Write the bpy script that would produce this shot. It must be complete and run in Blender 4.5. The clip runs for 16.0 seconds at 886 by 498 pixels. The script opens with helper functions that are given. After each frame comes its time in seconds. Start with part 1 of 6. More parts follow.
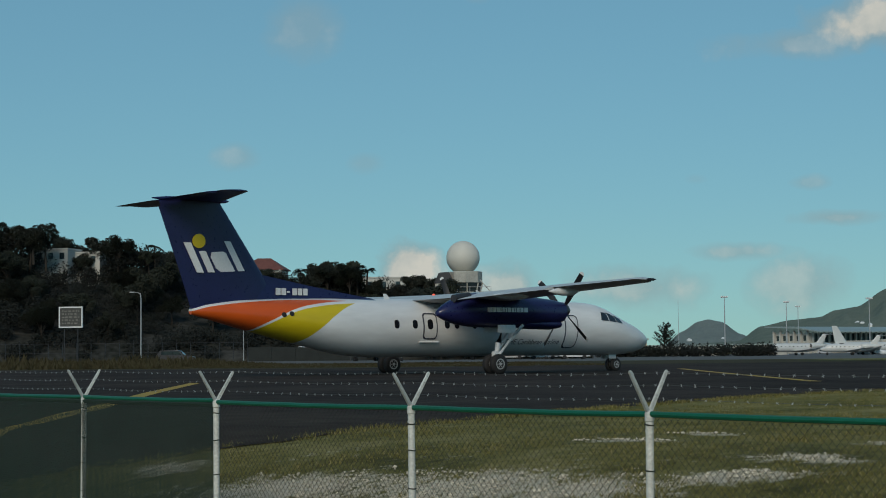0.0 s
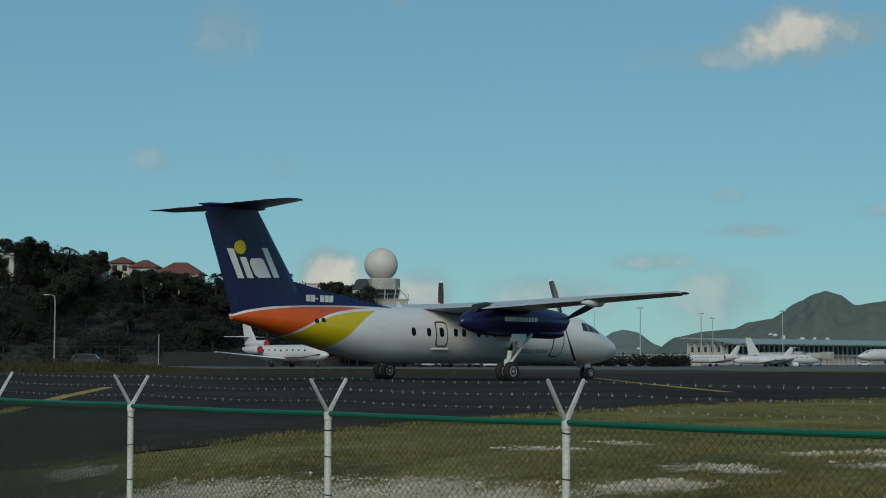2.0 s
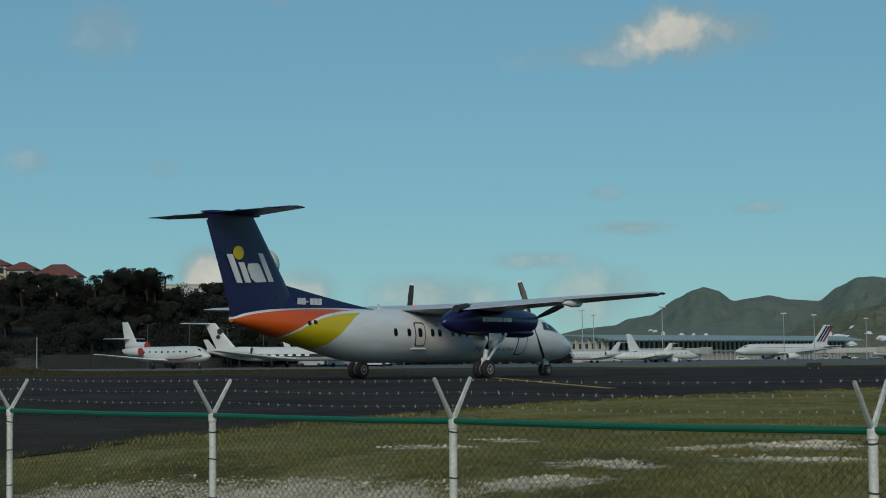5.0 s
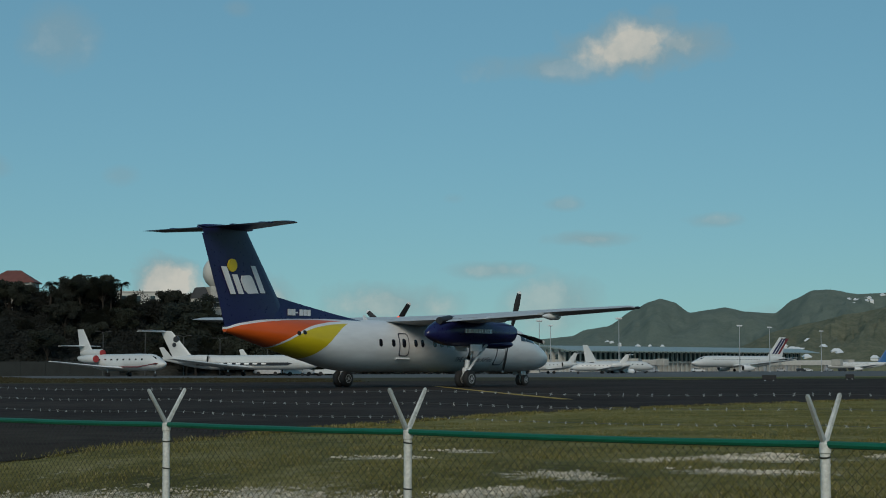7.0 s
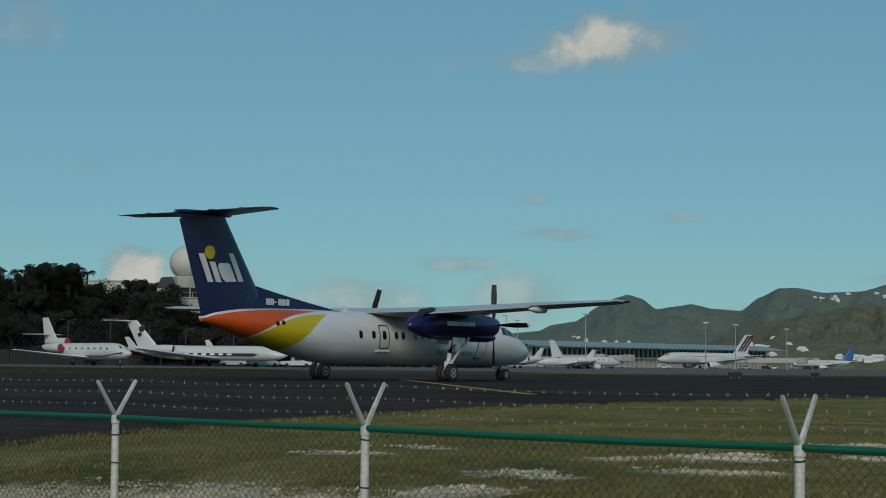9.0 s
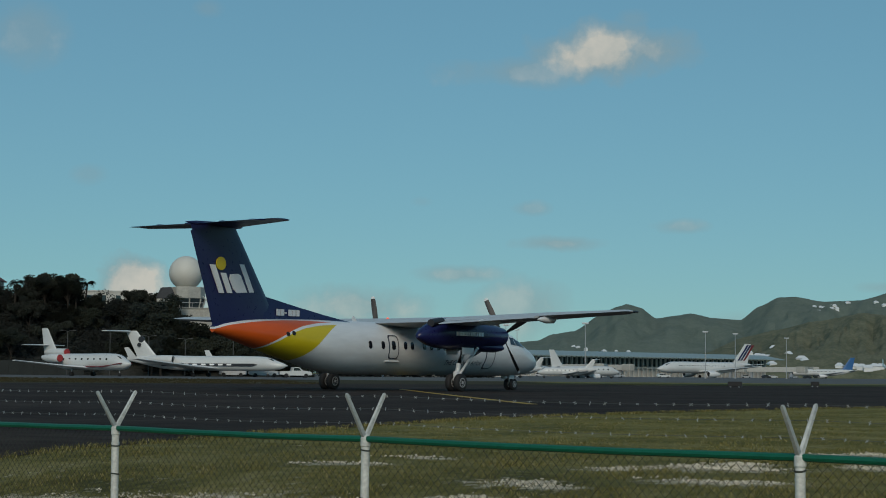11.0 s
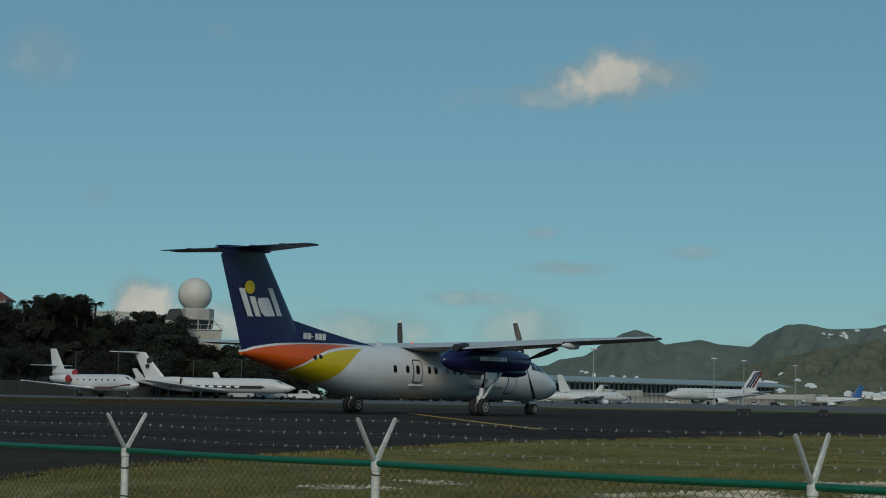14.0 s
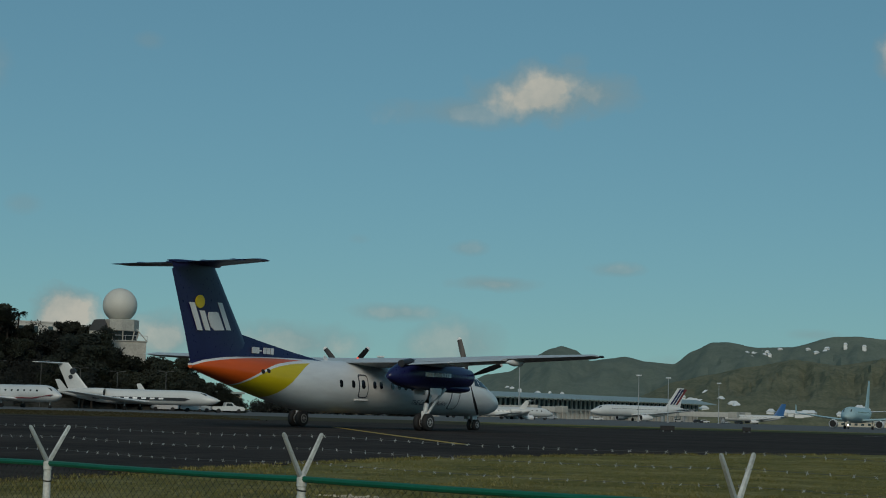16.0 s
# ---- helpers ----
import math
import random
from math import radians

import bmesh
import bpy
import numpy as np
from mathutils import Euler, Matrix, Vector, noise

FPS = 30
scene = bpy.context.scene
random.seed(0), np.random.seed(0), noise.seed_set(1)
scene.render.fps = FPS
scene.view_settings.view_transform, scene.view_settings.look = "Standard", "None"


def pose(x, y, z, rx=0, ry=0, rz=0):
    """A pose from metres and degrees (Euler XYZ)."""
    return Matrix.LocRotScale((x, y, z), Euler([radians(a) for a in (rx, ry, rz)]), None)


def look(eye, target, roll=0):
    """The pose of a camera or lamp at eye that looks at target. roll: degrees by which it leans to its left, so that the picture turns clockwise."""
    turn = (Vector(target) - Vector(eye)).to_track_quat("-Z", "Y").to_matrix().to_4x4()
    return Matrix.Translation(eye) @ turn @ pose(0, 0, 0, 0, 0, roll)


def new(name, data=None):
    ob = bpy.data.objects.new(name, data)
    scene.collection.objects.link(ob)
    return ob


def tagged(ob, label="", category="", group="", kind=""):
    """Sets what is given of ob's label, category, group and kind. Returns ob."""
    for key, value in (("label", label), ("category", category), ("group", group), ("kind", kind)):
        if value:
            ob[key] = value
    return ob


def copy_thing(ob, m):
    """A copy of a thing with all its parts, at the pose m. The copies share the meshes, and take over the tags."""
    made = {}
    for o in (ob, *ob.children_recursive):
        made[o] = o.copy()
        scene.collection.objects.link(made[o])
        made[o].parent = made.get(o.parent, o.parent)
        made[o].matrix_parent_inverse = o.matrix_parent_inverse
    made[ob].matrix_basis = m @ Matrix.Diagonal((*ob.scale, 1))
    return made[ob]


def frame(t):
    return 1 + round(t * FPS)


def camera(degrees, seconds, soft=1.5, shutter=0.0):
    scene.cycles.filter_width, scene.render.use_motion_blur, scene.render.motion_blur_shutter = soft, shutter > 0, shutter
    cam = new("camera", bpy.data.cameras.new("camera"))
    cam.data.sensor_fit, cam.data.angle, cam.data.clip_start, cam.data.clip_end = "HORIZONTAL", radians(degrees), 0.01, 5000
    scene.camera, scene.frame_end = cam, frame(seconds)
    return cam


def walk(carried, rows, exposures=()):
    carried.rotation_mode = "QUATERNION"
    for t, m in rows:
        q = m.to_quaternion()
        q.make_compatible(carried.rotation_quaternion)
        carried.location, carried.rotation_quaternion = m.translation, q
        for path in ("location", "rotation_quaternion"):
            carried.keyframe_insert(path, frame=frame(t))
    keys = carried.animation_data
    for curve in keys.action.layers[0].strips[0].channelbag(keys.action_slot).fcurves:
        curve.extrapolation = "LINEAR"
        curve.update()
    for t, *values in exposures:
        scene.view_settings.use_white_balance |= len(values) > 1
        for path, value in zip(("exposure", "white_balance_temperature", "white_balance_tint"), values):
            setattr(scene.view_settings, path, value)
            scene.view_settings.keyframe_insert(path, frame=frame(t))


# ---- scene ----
CLIP = 16.0
cam = camera(28.83, CLIP, soft=1.0)


def aim(x, y, z, yaw, pitch, roll):
    """The camera's pose: yaw to the right of +Y, pitch upwards, roll in degrees."""
    return pose(x, y, z, 90 + pitch, 0, -yaw) @ pose(0, 0, 0, 0, 0, roll)


# seconds, eye, yaw, pitch, roll
PATH = [
    (0, -0.024, -0.250, 0.808, 0.106, 3.526, -0.513),
    (0.5, -0.038, -0.221, 0.804, 0.787, 3.355, -0.217),
    (1, -0.033, -0.220, 0.803, 1.542, 3.223, -0.389),
    (1.5, -0.033, -0.219, 0.806, 2.229, 3.478, -0.011),
    (2, -0.033, -0.230, 0.803, 2.831, 3.763, 0.179),
    (2.5, -0.030, -0.232, 0.800, 3.303, 3.839, -0.170),
    (3, -0.018, -0.246, 0.804, 3.882, 3.797, -0.269),
    (3.5, -0.017, -0.266, 0.804, 4.520, 3.706, -0.712),
    (4, -0.036, -0.238, 0.803, 5.370, 3.658, -0.642),
    (6.5, -0.053, -0.165, 0.805, 7.939, 3.945, -0.325),
    (7, -0.040, -0.183, 0.810, 8.164, 4.036, -0.106),
    (7.5, -0.055, -0.198, 0.806, 8.585, 4.094, -0.338),
    (8, -0.062, -0.202, 0.802, 9.098, 3.959, 0.152),
    (8.5, 0.053, 0.198, 0.814, 9.072, 3.916, 0.336),
    (9, 0.054, 0.206, 0.818, 9.224, 3.818, 0.626),
    (11.5, 0.050, 0.206, 0.822, 9.242, 4.180, 0.493),
    (12, 0.044, 0.219, 0.820, 9.176, 4.205, 1.515),
    (12.5, 0.036, 0.235, 0.819, 9.113, 4.182, 1.519),
    (13, 0.044, 0.218, 0.827, 8.902, 4.357, 0.780),
    (13.5, 0.041, 0.226, 0.831, 8.912, 4.724, 0.859),
    (14, 0.034, 0.216, 0.827, 8.927, 4.934, 1.060),
    (14.5, 0.038, 0.211, 0.827, 8.984, 4.883, 0.593),
    (15, 0.034, 0.230, 0.837, 9.746, 5.060, 1.354),
    (15.5, 0.027, 0.215, 0.838, 11.668, 5.775, 1.194),
    (16, 0.027, 0.232, 0.837, 11.328, 5.464, 1.635),
]
EXPOSURES = [(0, 0.05, 6580, 8), (4, 0.05, 6580, 8), (7, -0.06, 6560, 8), (12.5, -0.08, 6590, 8), (14, -0.16, 6630, 8), (15, -0.12, 6650, 8), (15.5, -0.28, 6690, 6), (16, -0.3, 6700, 6)]
walk(cam, [(t, aim(*r)) for t, *r in PATH], EXPOSURES)

# ---- light ----
SUN_AZ, SUN_EL = -168, 30      # degrees from +Y towards +X, and above the horizon
SKY = 1.0
AIR = (0.084, 0.150, 0.173)        # tint of the hazy tropical air


def sky_world():
    w = bpy.data.worlds.new("sky")
    scene.world = w
    w.use_nodes = True
    nt = w.node_tree
    nt.nodes.clear()
    N, L = nt.nodes.new, nt.links.new
    out, bg = N("ShaderNodeOutputWorld"), N("ShaderNodeBackground")
    sky = N("ShaderNodeTexSky")
    sky.sky_type, sky.sun_disc = "NISHITA", False
    sky.sun_elevation, sky.sun_rotation = radians(SUN_EL), radians(SUN_AZ)
    sky.air_density, sky.dust_density, sky.ozone_density = 1.0, 0.0, 3.0
    tc = N("ShaderNodeTexCoord")
    # clouds: yaw, pitch, half width, half height (degrees), strength
    clouds = [(14.5, 10.5, 4.4, 1.5, 0.95), (12.2, 10.05, 4.4, 0.9, 0.5), (14.7, 10.85, 3.2, 1.4, 0.95), (16.0, 10.7, 3.0, 1.25, 0.7), (-4.5, 10.9, 2.0, 1.7, 0.36), (-1.0, 2.75, 1.6, 1.85, 1.3),
              (2.3, 2.2, 1.9, 1.3, 0.75), (-6.7, 6.6, 1.2, 0.7, 0.35), (-2.4, 6.4, 1.0, 0.6, 0.25),
              (9.8, 3.3, 2.6, 0.5, 0.5), (13.0, 4.35, 2.6, 0.5, 0.55), (11.9, 2.2, 2.8, 1.6, 0.5),
              (6.5, 2.2, 3.6, 1.3, 0.6), (17.2, 4.9, 1.4, 0.4, 0.4), (26.4, 11.6, 1.7, 1.5, 0.85), (12.2, 5.5, 1.1, 0.4, 0.35),
              (18.5, 1.6, 4.0, 0.8, 0.3), (8.5, 5.7, 0.7, 0.3, 0.15), (1.3, 11.9, 0.8, 0.5, 0.25), (15.5, 11.7, 1.0, 0.6, 0.25),
              (23.5, 2.9, 1.5, 0.35, 0.3)]
    warp = N("ShaderNodeTexNoise")
    warp.inputs["Scale"].default_value, warp.inputs["Detail"].default_value = 30, 9
    warp.inputs["Roughness"].default_value = 0.56
    L(tc.outputs["Generated"], warp.inputs["Vector"])
    big = N("ShaderNodeTexNoise")
    big.inputs["Scale"].default_value, big.inputs["Detail"].default_value = 12, 4
    L(tc.outputs["Generated"], big.inputs["Vector"])

    def m(op, a, b=None, clamp=False):
        n = N("ShaderNodeMath")
        n.operation, n.use_clamp = op, clamp
        for i, v in enumerate((a, b)):
            if v is None:
                continue
            if isinstance(v, (int, float)):
                n.inputs[i].default_value = v
            else:
                L(v, n.inputs[i])
        return n.outputs[0]

    sep = N("ShaderNodeSeparateXYZ")
    L(tc.outputs["Generated"], sep.inputs[0])
    yaw = m("MULTIPLY", m("ARCTAN2", sep.outputs[0], sep.outputs[1]), 180 / math.pi)
    pit = m("MULTIPLY", m("ARCSINE", sep.outputs[2]), 180 / math.pi)
    ny = m("MULTIPLY", m("SUBTRACT", warp.outputs["Fac"], 0.5), 1.05)
    nb = m("MULTIPLY", m("SUBTRACT", big.outputs["Fac"], 0.5), 0.3)
    total = None
    for y0, p0, a, b, s in clouds:
        dx = m("DIVIDE", m("SUBTRACT", yaw, y0), a)
        dy = m("DIVIDE", m("SUBTRACT", pit, p0), b)
        r = m("SQRT", m("ADD", m("MULTIPLY", dx, dx), m("MULTIPLY", dy, dy)))
        d = m("SUBTRACT", m("ADD", m("ADD", ny, nb), 0.72), r)
        d = m("MULTIPLY", m("MULTIPLY", d, 2.1, True), s)
        total = d if total is None else m("MAXIMUM", total, d)
    total = m("MINIMUM", total, 0.95)
    shade = N("ShaderNodeMix")
    shade.data_type = "RGBA"
    shade.inputs["A"].default_value, shade.inputs["B"].default_value = (*CLOUD_DARK, 1), (*CLOUD_LIT, 1)
    L(m("MULTIPLY", m("SUBTRACT", m("ADD", total, m("MULTIPLY", ny, 1.8)), 0.3), 1.35, True), shade.inputs["Factor"])
    mix = N("ShaderNodeMix")
    mix.data_type = "RGBA"
    L(total, mix.inputs["Factor"])
    soft = N("ShaderNodeGamma")
    soft.inputs["Gamma"].default_value = 0.5
    L(sky.outputs[0], soft.inputs["Color"])
    tint = N("ShaderNodeMix")
    tint.data_type, tint.blend_type = "RGBA", "MULTIPLY"
    tint.inputs["Factor"].default_value = 1.0
    tint.inputs["B"].default_value = (*AIR, 1)
    L(soft.outputs[0], tint.inputs["A"])
    L(tint.outputs["Result"], mix.inputs["A"])
    L(shade.outputs["Result"], mix.inputs["B"])
    L(mix.outputs["Result"], bg.inputs[0])
    bg.inputs[1].default_value = SKY
    L(bg.outputs[0], out.inputs[0])


CLOUD_DARK, CLOUD_LIT = (0.25, 0.325, 0.345), (0.56, 0.545, 0.495)
sky_world()
sun = new("sun", bpy.data.lights.new("sun", "SUN"))
sun.data.energy, sun.data.angle, sun.data.color = 1.7, radians(25), (1, 0.9, 0.76)
a, e = radians(SUN_AZ), radians(SUN_EL)
sun.matrix_world = look((math.sin(a) * math.cos(e) * 100, math.cos(a) * math.cos(e) * 100, math.sin(e) * 100), (0, 0, 0))

# ---- materials ----
def mat(name, color, rough=0.6, metal=0.0, vary=0.18, scale=3.0, bump=0.0, bscale=40.0, spec=0.5, color2=None, emit=0.0, random_obj=0.0, coords="Object"):
    """A surface with grain at two scales: colour drift, stains, and relief."""
    m = bpy.data.materials.new(name)
    m.use_nodes = True
    nt = m.node_tree
    N, L = nt.nodes.new, nt.links.new
    b = nt.nodes["Principled BSDF"]
    b.inputs["Roughness"].default_value, b.inputs["Metallic"].default_value = rough, metal
    b.inputs["Specular IOR Level"].default_value = spec
    tc = N("ShaderNodeTexCoord")
    n1, n2 = N("ShaderNodeTexNoise"), N("ShaderNodeTexNoise")
    n1.inputs["Scale"].default_value, n1.inputs["Detail"].default_value = scale, 6
    n2.inputs["Scale"].default_value, n2.inputs["Detail"].default_value = scale * 9, 4
    for n in (n1, n2):
        L(tc.outputs[coords], n.inputs["Vector"])
    add = N("ShaderNodeMath")
    add.operation = "ADD"
    L(n1.outputs["Fac"], add.inputs[0])
    L(n2.outputs["Fac"], add.inputs[1])
    rng = N("ShaderNodeMapRange")
    rng.inputs["From Min"].default_value, rng.inputs["From Max"].default_value = 0.7, 1.3
    L(add.outputs[0], rng.inputs["Value"])
    mix = N("ShaderNodeMix")
    mix.data_type = "RGBA"
    c2 = color2 or tuple(c * (1 - vary) for c in color)
    c1 = color if color2 else tuple(min(1, c * (1 + vary * 0.6)) for c in color)
    mix.inputs["A"].default_value, mix.inputs["B"].default_value = (*c2, 1), (*c1, 1)
    L(rng.outputs[0], mix.inputs["Factor"])
    col = mix.outputs["Result"]
    if random_obj:
        oi, hsv = N("ShaderNodeObjectInfo"), N("ShaderNodeHueSaturation")
        r2 = N("ShaderNodeMapRange")
        r2.inputs["To Min"].default_value, r2.inputs["To Max"].default_value = 1 - random_obj, 1 + random_obj
        L(oi.outputs["Random"], r2.inputs["Value"])
        L(r2.outputs[0], hsv.inputs["Value"])
        L(col, hsv.inputs["Color"])
        col = hsv.outputs[0]
    L(col, b.inputs["Base Color"])
    rr = N("ShaderNodeMapRange")
    rr.inputs["To Min"].default_value, rr.inputs["To Max"].default_value = max(0, rough - 0.08), min(1, rough + 0.08)
    L(n2.outputs["Fac"], rr.inputs["Value"])
    L(rr.outputs[0], b.inputs["Roughness"])
    if bump:
        bn, bp = N("ShaderNodeTexNoise"), N("ShaderNodeBump")
        bn.inputs["Scale"].default_value, bn.inputs["Detail"].default_value = bscale, 5
        L(tc.outputs[coords], bn.inputs["Vector"])
        bp.inputs["Strength"].default_value, bp.inputs["Distance"].default_value = bump, 0.02
        L(bn.outputs["Fac"], bp.inputs["Height"])
        L(bp.outputs[0], b.inputs["Normal"])
    if emit:
        b.inputs["Emission Color"].default_value = (*color, 1)
        b.inputs["Emission Strength"].default_value = emit
    return m


def livery(name, base, curves, fills):
    """Paint in fields: each curve gives a height z over the length x; fills pick a colour above each curve in turn."""
    m = bpy.data.materials.new(name)
    m.use_nodes = True
    nt = m.node_tree
    N, L = nt.nodes.new, nt.links.new
    b = nt.nodes["Principled BSDF"]
    b.inputs["Roughness"].default_value = 0.32
    tc, sep = N("ShaderNodeTexCoord"), N("ShaderNodeSeparateXYZ")
    L(tc.outputs["Object"], sep.inputs[0])
    dirt = N("ShaderNodeTexNoise")
    dirt.inputs["Scale"].default_value, dirt.inputs["Detail"].default_value = 1.3, 8
    mp = N("ShaderNodeMapping")
    mp.inputs["Scale"].default_value = (0.5, 1, 2.2)
    L(tc.outputs["Object"], mp.inputs[0])
    L(mp.outputs[0], dirt.inputs["Vector"])
    dr = N("ShaderNodeMapRange")
    dr.inputs["From Min"].default_value, dr.inputs["From Max"].default_value = 0.3, 0.7
    dr.inputs["To Min"].default_value, dr.inputs["To Max"].default_value = 0.86, 1.04
    L(dirt.outputs["Fac"], dr.inputs["Value"])
    col = None
    for (pts, drop), fill in zip(curves, fills):
        x0, x1, z0, z1 = pts[0][0], pts[-1][0], min(p[1] for p in pts) - 0.2, max(p[1] for p in pts) + 0.2
        mr = N("ShaderNodeMapRange")
        mr.inputs["From Min"].default_value, mr.inputs["From Max"].default_value = x0, x1
        L(sep.outputs[0], mr.inputs["Value"])
        fc = N("ShaderNodeFloatCurve")
        cv = fc.mapping.curves[0]
        ps = [((x - x0) / (x1 - x0), (z - z0) / (z1 - z0)) for x, z in pts]
        cv.points[0].location, cv.points[1].location = ps[0], ps[-1]
        for q in ps[1:-1]:
            cv.points.new(*q)
        fc.mapping.update()
        L(mr.outputs[0], fc.inputs["Value"])
        back = N("ShaderNodeMapRange")
        back.inputs["To Min"].default_value, back.inputs["To Max"].default_value = z0 - drop, z1 - drop
        L(fc.outputs[0], back.inputs["Value"])
        gt = N("ShaderNodeMath")
        gt.operation = "GREATER_THAN"
        L(sep.outputs[2], gt.inputs[0])
        L(back.outputs[0], gt.inputs[1])
        mask = gt.outputs[0]
        lt = N("ShaderNodeMath")
        lt.operation = "LESS_THAN"
        L(sep.outputs[0], lt.inputs[0])
        lt.inputs[1].default_value = x1
        an = N("ShaderNodeMath")
        an.operation = "MULTIPLY"
        L(mask, an.inputs[0])
        L(lt.outputs[0], an.inputs[1])
        mix = N("ShaderNodeMix")
        mix.data_type = "RGBA"
        L(an.outputs[0], mix.inputs["Factor"])
        if col is None:
            mix.inputs["A"].default_value = (*base, 1)
        else:
            L(col, mix.inputs["A"])
        mix.inputs["B"].default_value = (*fill, 1)
        col = mix.outputs["Result"]
    hsv = N("ShaderNodeHueSaturation")
    L(col, hsv.inputs["Color"])
    L(dr.outputs[0], hsv.inputs["Value"])
    L(hsv.outputs[0], b.inputs["Base Color"])
    return m


WHITE, NAVY_C, ORANGE_C, YELLOW_C = (0.72, 0.73, 0.73), (0.012, 0.014, 0.072), (0.66, 0.10, 0.012), (0.6, 0.46, 0.012)
L1 = [(-13, 2.55), (-12.3, 2.72), (-11.4, 2.93), (-9.0, 3.16), (-7.0, 3.22), (-5.4, 3.2), (-3.7, 3.14)]
L2 = [(-13, -0.4), (-10.9, 1.1), (-9.95, 1.76), (-9.03, 2.29), (-7.85, 2.77), (-6.7, 2.98), (-5.6, 3.08), (-4.2, 3.12)]
L3 = [(-8.9, 0.3), (-7.8, 1.24), (-7.3, 1.6), (-6.78, 2.03), (-6.15, 2.5), (-5.2, 2.93), (-4.2, 3.11)]
M_FUSE = livery("airliner_paint", WHITE, [(L3, 0), (L2, 0.11), (L2, 0), (L1, 0.09), (L1, 0)],
                [YELLOW_C, WHITE, ORANGE_C, WHITE, NAVY_C])
M_WHITE = mat("white_paint", WHITE, 0.35, vary=0.1, scale=1.2)
M_NAVY = mat("navy_paint", NAVY_C, 0.3, vary=0.2, scale=1.0)
M_YELLOW = mat("yellow_paint", YELLOW_C, 0.4, vary=0.08)
M_GREY = mat("grey_metal", (0.42, 0.43, 0.44), 0.42, 0.3, vary=0.2)
M_DARKMETAL = mat("dark_metal", (0.05, 0.05, 0.055), 0.4, 0.5)
M_BLACK = mat("black_rubber", (0.015, 0.015, 0.016), 0.75, vary=0.3)
M_WINDOW = mat("dark_glass", (0.012, 0.014, 0.018), 0.08, vary=0.1, spec=0.8)
M_WINGGREY = mat("wing_grey", (0.5, 0.51, 0.51), 0.4, vary=0.15)
M_BEACON = mat("red_beacon", (1.0, 0.12, 0.06), 0.3, emit=0.5)
M_TEXTDARK = mat("dark_lettering", (0.05, 0.055, 0.08), 0.5)
M_ASPHALT = mat("asphalt", (0.047, 0.039, 0.035), 0.97, vary=0.5, scale=0.16, bump=0.5, bscale=30, spec=0.03)
M_APRON = mat("apron_concrete", (0.12, 0.12, 0.118), 0.9, vary=0.25, scale=0.05, bump=0.3, bscale=8, spec=0.2)
M_LINE = mat("yellow_line", (0.42, 0.27, 0.03), 0.8, vary=0.35, scale=1.5)
M_POST = mat("white_post_paint", (0.62, 0.62, 0.58), 0.55, vary=0.3, scale=6, bump=0.2)
M_ARM = mat("galvanised_arm", (0.5, 0.5, 0.48), 0.5, 0.3, vary=0.3, scale=8)
M_GREEN = mat("green_coating", (0.003, 0.105, 0.058), 0.45, vary=0.2, scale=5)
M_WIRE = mat("galvanised_wire", (0.1, 0.1, 0.095), 0.6, 0.3)
M_MESHWIRE = mat("dull_mesh_wire", (0.04, 0.042, 0.032), 0.7, 0.2)
M_BARB = mat("barb_wire", (0.48, 0.48, 0.46), 0.45, 0.3)
# leaf colours lowered to hold the cloud's shade over the left hill
M_LEAF = mat("shaded_leaves", (0.016, 0.021, 0.009), 0.8, color2=(0.006, 0.008, 0.004), scale=0.3, random_obj=0.3)
M_LEAFDARK = mat("shaded_scrub_leaves", (0.010, 0.012, 0.007), 0.85, color2=(0.004, 0.005, 0.003), scale=0.15)
M_BARK = mat("bark", (0.03, 0.024, 0.018), 0.9, vary=0.4, bump=0.6)
M_RENDER = mat("white_render", (0.52, 0.51, 0.47), 0.8, vary=0.15, scale=0.6)
M_CREAM = mat("cream_render", (0.5, 0.46, 0.37), 0.8, vary=0.18, scale=0.5)
M_ROOFRED = mat("red_tile", (0.17, 0.06, 0.045), 0.75, vary=0.3, scale=1.0, bump=0.4)
M_RADOME = mat("radome_skin", (0.6, 0.58, 0.52), 0.55, vary=0.06, scale=0.6)
M_CONC = mat("weathered_concrete", (0.42, 0.41, 0.37), 0.85, vary=0.25, scale=0.4, bump=0.3)
M_SHADEGLASS = mat("tinted_glass", (0.03, 0.045, 0.05), 0.1, spec=0.8)
M_ROOFTEAL = mat("grey_green_metal_roof", (0.3, 0.36, 0.35), 0.5, 0.2, vary=0.1, scale=0.1)
M_RED = mat("red_cover", (0.35, 0.03, 0.03), 0.6)
M_BLUE = mat("blue_paint", (0.03, 0.12, 0.3), 0.4)
M_LTBLUE = mat("light_blue_paint", (0.36, 0.5, 0.52), 0.4)

# ---- building tools ----
def mesh_of(bm, name, smooth=True, angle=40):
    bmesh.ops.recalc_face_normals(bm, faces=bm.faces)
    me = bpy.data.meshes.new(name)
    if smooth:
        for f in bm.faces:
            f.smooth = True
        for e in bm.edges:
            if len(e.link_faces) == 2 and e.calc_face_angle(0) > radians(angle):
                e.smooth = False
    bm.to_mesh(me)
    bm.free()
    return me


def part(name, bm, material, parent, label="", smooth=True, angle=40):
    """Links a bmesh as one mesh object under a thing or under a part."""
    ob = new(name, mesh_of(bm, name, smooth, angle))
    ob.data.materials.append(material)
    ob.parent = parent
    return tagged(ob, label)


def solo(name, bm, material, label, category, group="", kind="", smooth=True, m=None):
    ob = part(name, bm, material, None, "", smooth)
    if m is not None:
        ob.matrix_basis = m
    return tagged(ob, label, category, group, kind)


